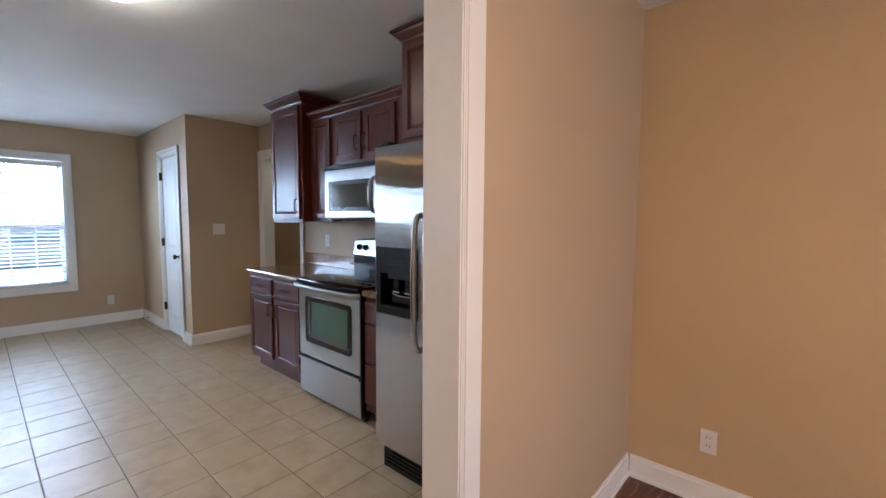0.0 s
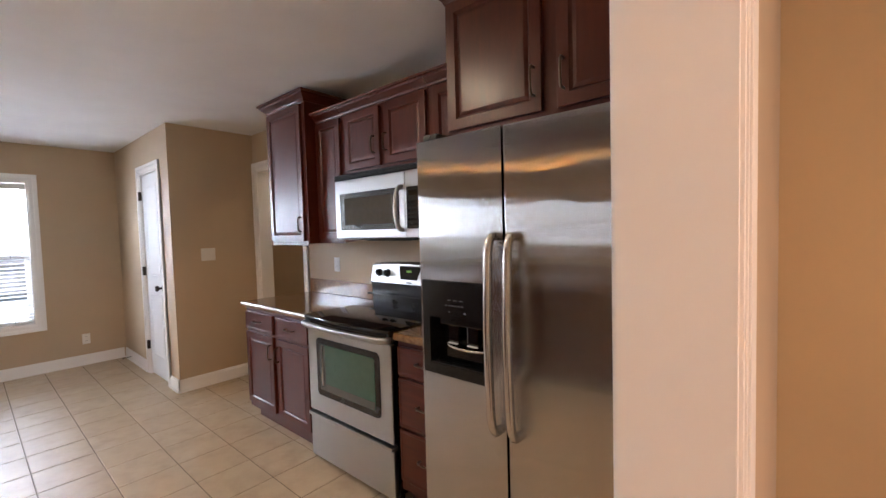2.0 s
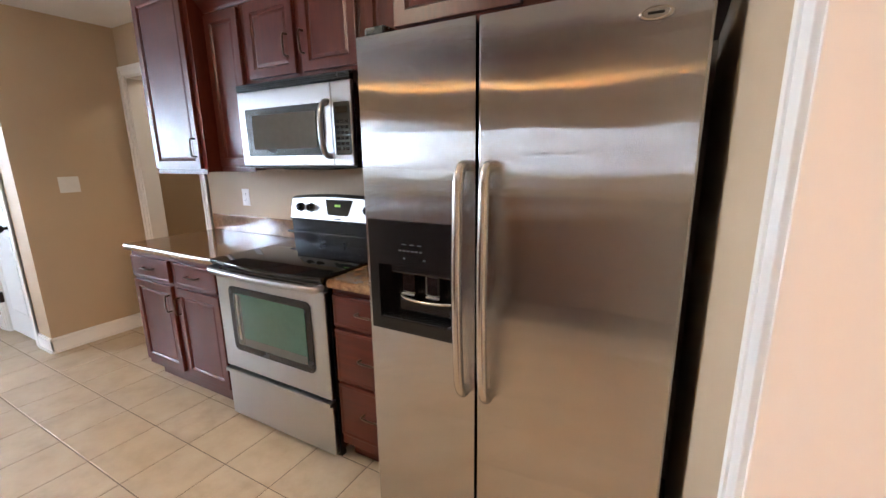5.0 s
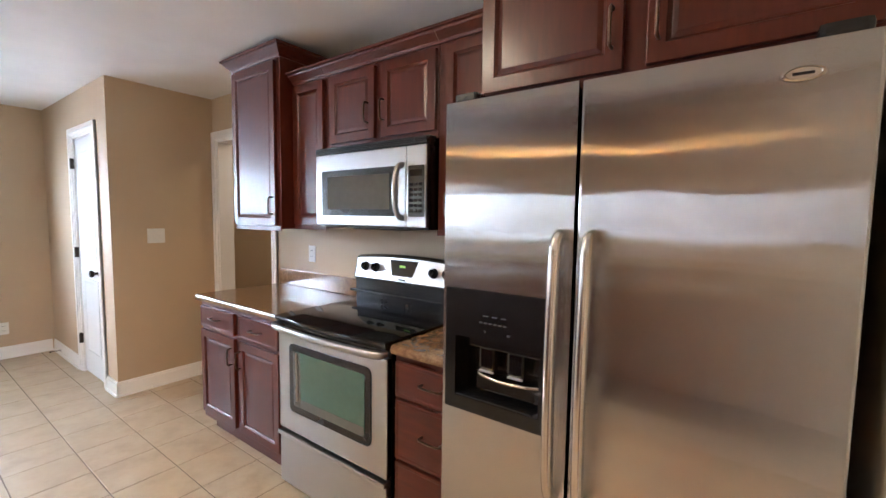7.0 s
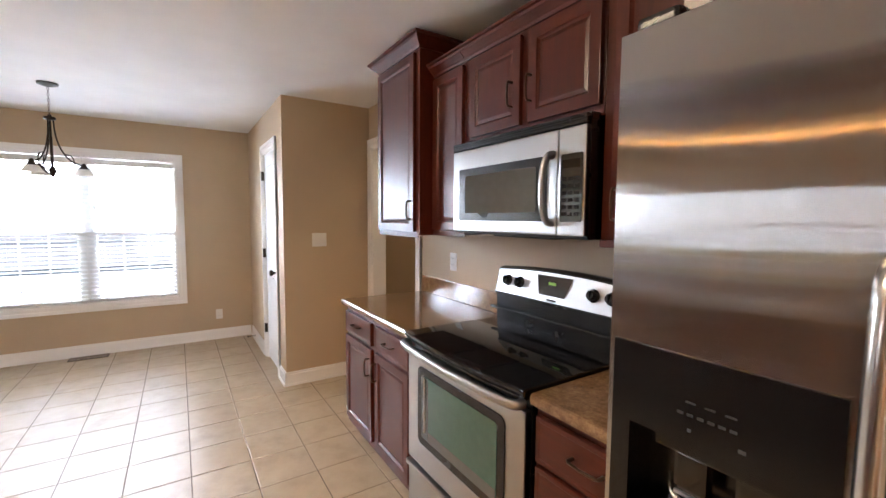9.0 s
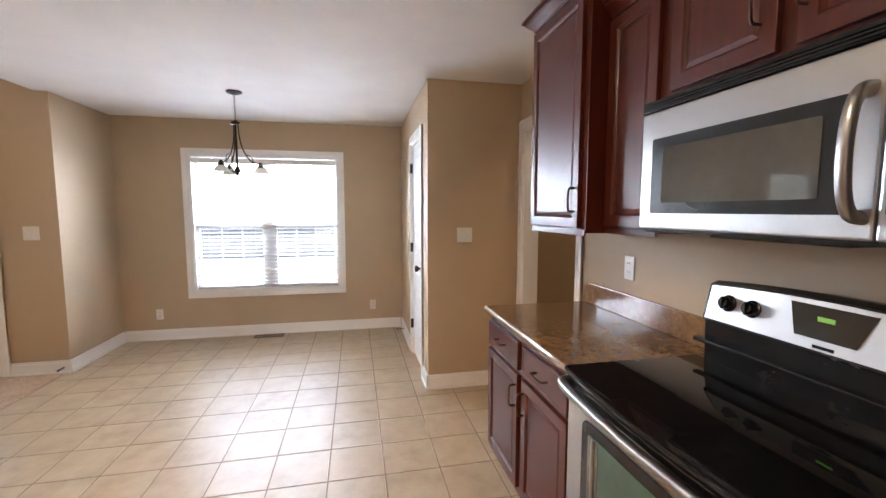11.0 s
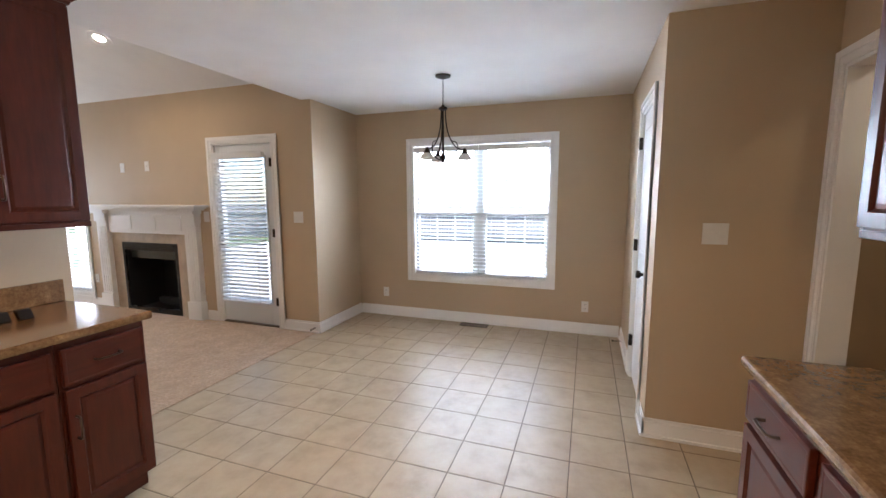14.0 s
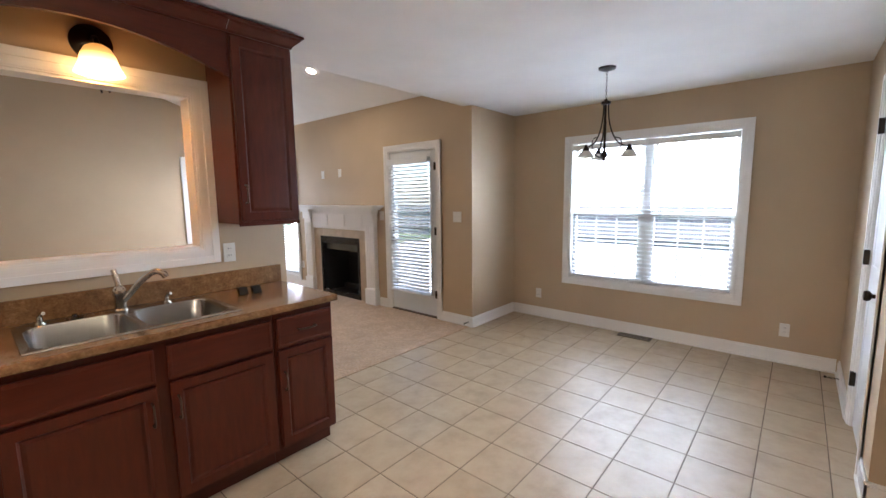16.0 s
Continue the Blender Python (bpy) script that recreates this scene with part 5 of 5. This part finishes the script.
# ---- the fireplace ----
def fireplace():
    c = -3.865
    t = thing("fireplace", (L, c, 0), "white painted fireplace mantel with black firebox and beige tile", "fireplace")
    boxes("surround", [((L, c - 0.66, 0.004), (L + 0.02, c - 0.478, 1.02)), ((L, c + 0.478, 0.004), (L + 0.02, c + 0.66, 1.02)), ((L, c - 0.478, 0.90), (L + 0.02, c + 0.478, 1.02))], STONE, t, 0.002)
    a, b, d = c - 0.476, c + 0.476, L - 0.5
    boxes("firebox", [((d, a, 0.0), (L, a + 0.02, 0.898)), ((d, b - 0.02, 0.0), (L, b, 0.898)), ((d, a + 0.02, 0.0), (d + 0.02, b - 0.02, 0.898)), ((d + 0.02, a + 0.02, 0.878), (L, b - 0.02, 0.898)), ((d + 0.02, a + 0.02, 0.0), (L, b - 0.02, 0.02))], SOOT, t)
    pieces("log", [((L - 0.36 + 0.09 * k, c - 0.26 + 0.05 * k, 0.02 + 0.05 * k), (L - 0.28 + 0.09 * k, c + 0.24 - 0.04 * k, 0.10 + 0.05 * k)) for k in range(2)], SOOT, t, 0.02)
    boxes("hood", [((L - 0.06, c - 0.44, 0.69), (L - 0.052, c + 0.44, 0.805))], OVENGREY, t, 0.002)
    boxes("firebox_frame", [((L + 0.004, c - 0.478, 0.006), (L + 0.028, c - 0.44, 0.90)), ((L + 0.004, c + 0.44, 0.006), (L + 0.028, c + 0.478, 0.90)), ((L + 0.004, c - 0.44, 0.80), (L + 0.028, c + 0.44, 0.90)), ((L + 0.004, c - 0.44, 0.006), (L + 0.028, c + 0.44, 0.07))], BLACK, t, 0.003)
    pieces("firebox_louvre", [((L + 0.028, c - 0.42, 0.815 + i * 0.024), (L + 0.034, c + 0.42, 0.828 + i * 0.024)) for i in range(3)], DARKGREY, t, 0.001)
    for s in (-1, 1):
        a, b = c + s * 0.67, c + s * 0.855
        mid = (a + b) / 2
        boxes("pilaster", [((L, a, 0.004), (L + 0.07, b, 1.16))], TRIM, t, 0.003)
        boxes("plinth", [((L, mid - 0.108, 0.004), (L + 0.088, mid + 0.108, 0.22))], TRIM, t, 0.004)
        pieces("flute", [((L + 0.07, mid - 0.069 + k * 0.037, 0.25), (L + 0.078, mid - 0.042 + k * 0.037, 1.10)) for k in range(4)], TRIM, t, 0.003)
        boxes("capital", [((L, mid - 0.104, 1.16), (L + 0.09, mid + 0.104, 1.295)), ((L, mid - 0.118, 1.265), (L + 0.12, mid + 0.118, 1.308))], TRIM, t, 0.004)
    boxes("frieze", [((L, c - 0.66, 1.02), (L + 0.05, c + 0.66, 1.308))], TRIM, t, 0.003)
    for s in (-0.42, 0.0, 0.42):
        boxes("frieze_panel", [((L + 0.05, c + s - 0.19, 1.06), (L + 0.06, c + s + 0.19, 1.24))], TRIM, t, 0.004)
    boxes("cornice", [((L, c - 0.93, 1.308), (L + 0.13, c + 0.93, 1.328)), ((L, c - 0.96, 1.328), (L + 0.16, c + 0.96, 1.345)), ((L, c - 1.00, 1.345), (L + 0.19, c + 1.00, 1.371))], TRIM, t, 0.004)
    return t


fireplace()


for x, z in ((-3.64, 3.09), (-3.735, 3.115)):
    hook = tube("wall_hook", [(x, SOUTH, z), (x, SOUTH + 0.03, z - 0.005), (x, SOUTH + 0.045, z - 0.045), (x, SOUTH + 0.05, z - 0.02)], 0.012, BRONZE, None, 6)
    tagged(hook, "small dark metal hook high on the living room wall", "hook", "wall hooks")


# ---- outside, seen through the blinds ----
def fence():
    t = thing("fence", (-16.6, -2.0, -0.3), "weathered grey wooden board fence behind the patio", "fence")
    pieces("rail", [((-16.56, -16, z), (-16.50, 11, z + 0.09)) for z in (0.0, 0.8)], FENCE, t)
    bm = bmesh.new()
    y = -16.0
    while y < 11:
        add_box(bm, (-16.62, y, -0.3), (-16.60 + random.uniform(-0.006, 0.006), y + 0.138, 1.12 + random.uniform(-0.015, 0.015)))
        y += 0.145
    tagged(put(bm, "board", FENCE, t), kind="stuff")


fence()
LEAF = paint("leaf_green", (0.08, 0.15, 0.035), 0.55, fine=40, relief=0.2, vary=0.35, blotch=5)
BARK = paint("bark_brown", (0.12, 0.09, 0.06), 0.9, fine=30, relief=0.8, vary=0.3, blotch=6)


def tree(at, high, spread):
    t = thing("tree", at, "leafy green garden tree behind the fence", "tree", "garden trees")
    c = Vector(at)
    bm = bmesh.new()
    trunk = curve_points([c, c + Vector((0.05, 0.03, high * 0.25)), c + Vector((-0.04, 0.06, high * 0.5)), c + Vector((0.03, 0, high * 0.8))], 4)
    for k, (p, q) in enumerate(zip(trunk, trunk[1:])):
        add_tube(bm, [p, q], 0.11 * (1 - k / len(trunk)) + 0.02, 8)
    tips = []
    for k in range(14):
        a, z = k * 2.4, high * (0.35 + 0.045 * k)
        root = c + Vector((0, 0, z))
        tip = root + Vector((math.cos(a), math.sin(a), 0.5)) * spread * random.uniform(0.6, 1.0) * (1.1 - 0.03 * k)
        add_tube(bm, [root, (root + tip) / 2 + Vector((0, 0, 0.08)), tip], 0.022, 5)
        tips += [tip, (root * 0.35 + tip * 0.65)]
    put(bm, "trunk", BARK, t)
    bm = bmesh.new()
    for tip in tips:
        for _ in range(90):
            p = tip + Vector((random.gauss(0, 0.3), random.gauss(0, 0.3), random.gauss(0, 0.24)))
            m = Matrix.Translation(p) @ Euler((random.uniform(0, 6), random.uniform(0, 6), random.uniform(0, 6))).to_matrix().to_4x4()
            s = random.uniform(0.04, 0.08)
            bm.faces.new([bm.verts.new(m @ Vector(q)) for q in ((-s, 0, 0), (0, -s * 0.5, 0.01), (s, 0, 0), (0, s * 0.5, 0.01))])
    tagged(put(bm, "leaves", LEAF, t), kind="stuff")


tree((-17.8, -7.0, -0.3), 5.6, 1.8)
tree((-18.3, -2.2, -0.3), 5.0, 1.7)
tree((-18.0, 3.4, -0.3), 5.2, 1.8)
# ---- floor pieces, last ----


def tiles(parent, x0, x1, y0, y1, at_x, at_y, pitch, joint, mat):
    cache = {}
    i = math.floor((x0 - at_x) / pitch)
    while at_x + i * pitch < x1:
        a, b = max(x0, at_x + i * pitch), min(x1, at_x + (i + 1) * pitch)
        j = math.floor((y0 - at_y) / pitch)
        while at_y + j * pitch < y1:
            c, d = max(y0, at_y + j * pitch), min(y1, at_y + (j + 1) * pitch)
            j += 1
            if b - a < 0.02 or d - c < 0.02:
                continue
            key = (round(b - a, 4), round(d - c, 4))
            if key not in cache:
                bm = bmesh.new()
                w, h = key[0] / 2 - joint / 2, key[1] / 2 - joint / 2
                rings = [[bm.verts.new((sx * (w - o), sy * (h - o), z)) for sx, sy in ((-1, -1), (1, -1), (1, 1), (-1, 1))] for o, z in ((0, -0.006), (0, -0.0012), (0.0025, 0.0))]
                for p, q in zip(rings, rings[1:]):
                    for k in range(4):
                        bm.faces.new((p[k], p[(k + 1) % 4], q[(k + 1) % 4], q[k]))
                bm.faces.new(rings[-1])
                mesh = bpy.data.meshes.new("tile")
                bm.to_mesh(mesh)
                bm.free()
                mesh.materials.append(mat)
                cache[key] = mesh
            ob = new("tile", cache[key])
            ob.parent = parent
            ob.location = ((a + b) / 2, (c + d) / 2, random.uniform(-0.0006, 0.0))
        i += 1


tiles(floor, W, F0 + 0.05, -1.45, R + 0.05, -4.055, 0.313, 0.3055, 0.0055, TILE)


def planks(parent, x0, x1, y0, y1, wide, mat):
    y, k = y0, 0
    while y < y1:
        x = x0 - random.uniform(0, 0.9)
        while x < x1:
            long = random.uniform(0.7, 1.3)
            a, b = max(x, x0), min(x + long, x1)
            if b - a > 0.03:
                ob = boxes("plank", [((a, y, -0.008), (b - 0.001, min(y + wide - 0.001, y1), -0.001))], mat, parent, 0.0008)
            x += long
        y += wide


planks(foyer_floor, F1 - 0.06, 3.2, S1, 2.45, 0.09, FOYERWOOD)
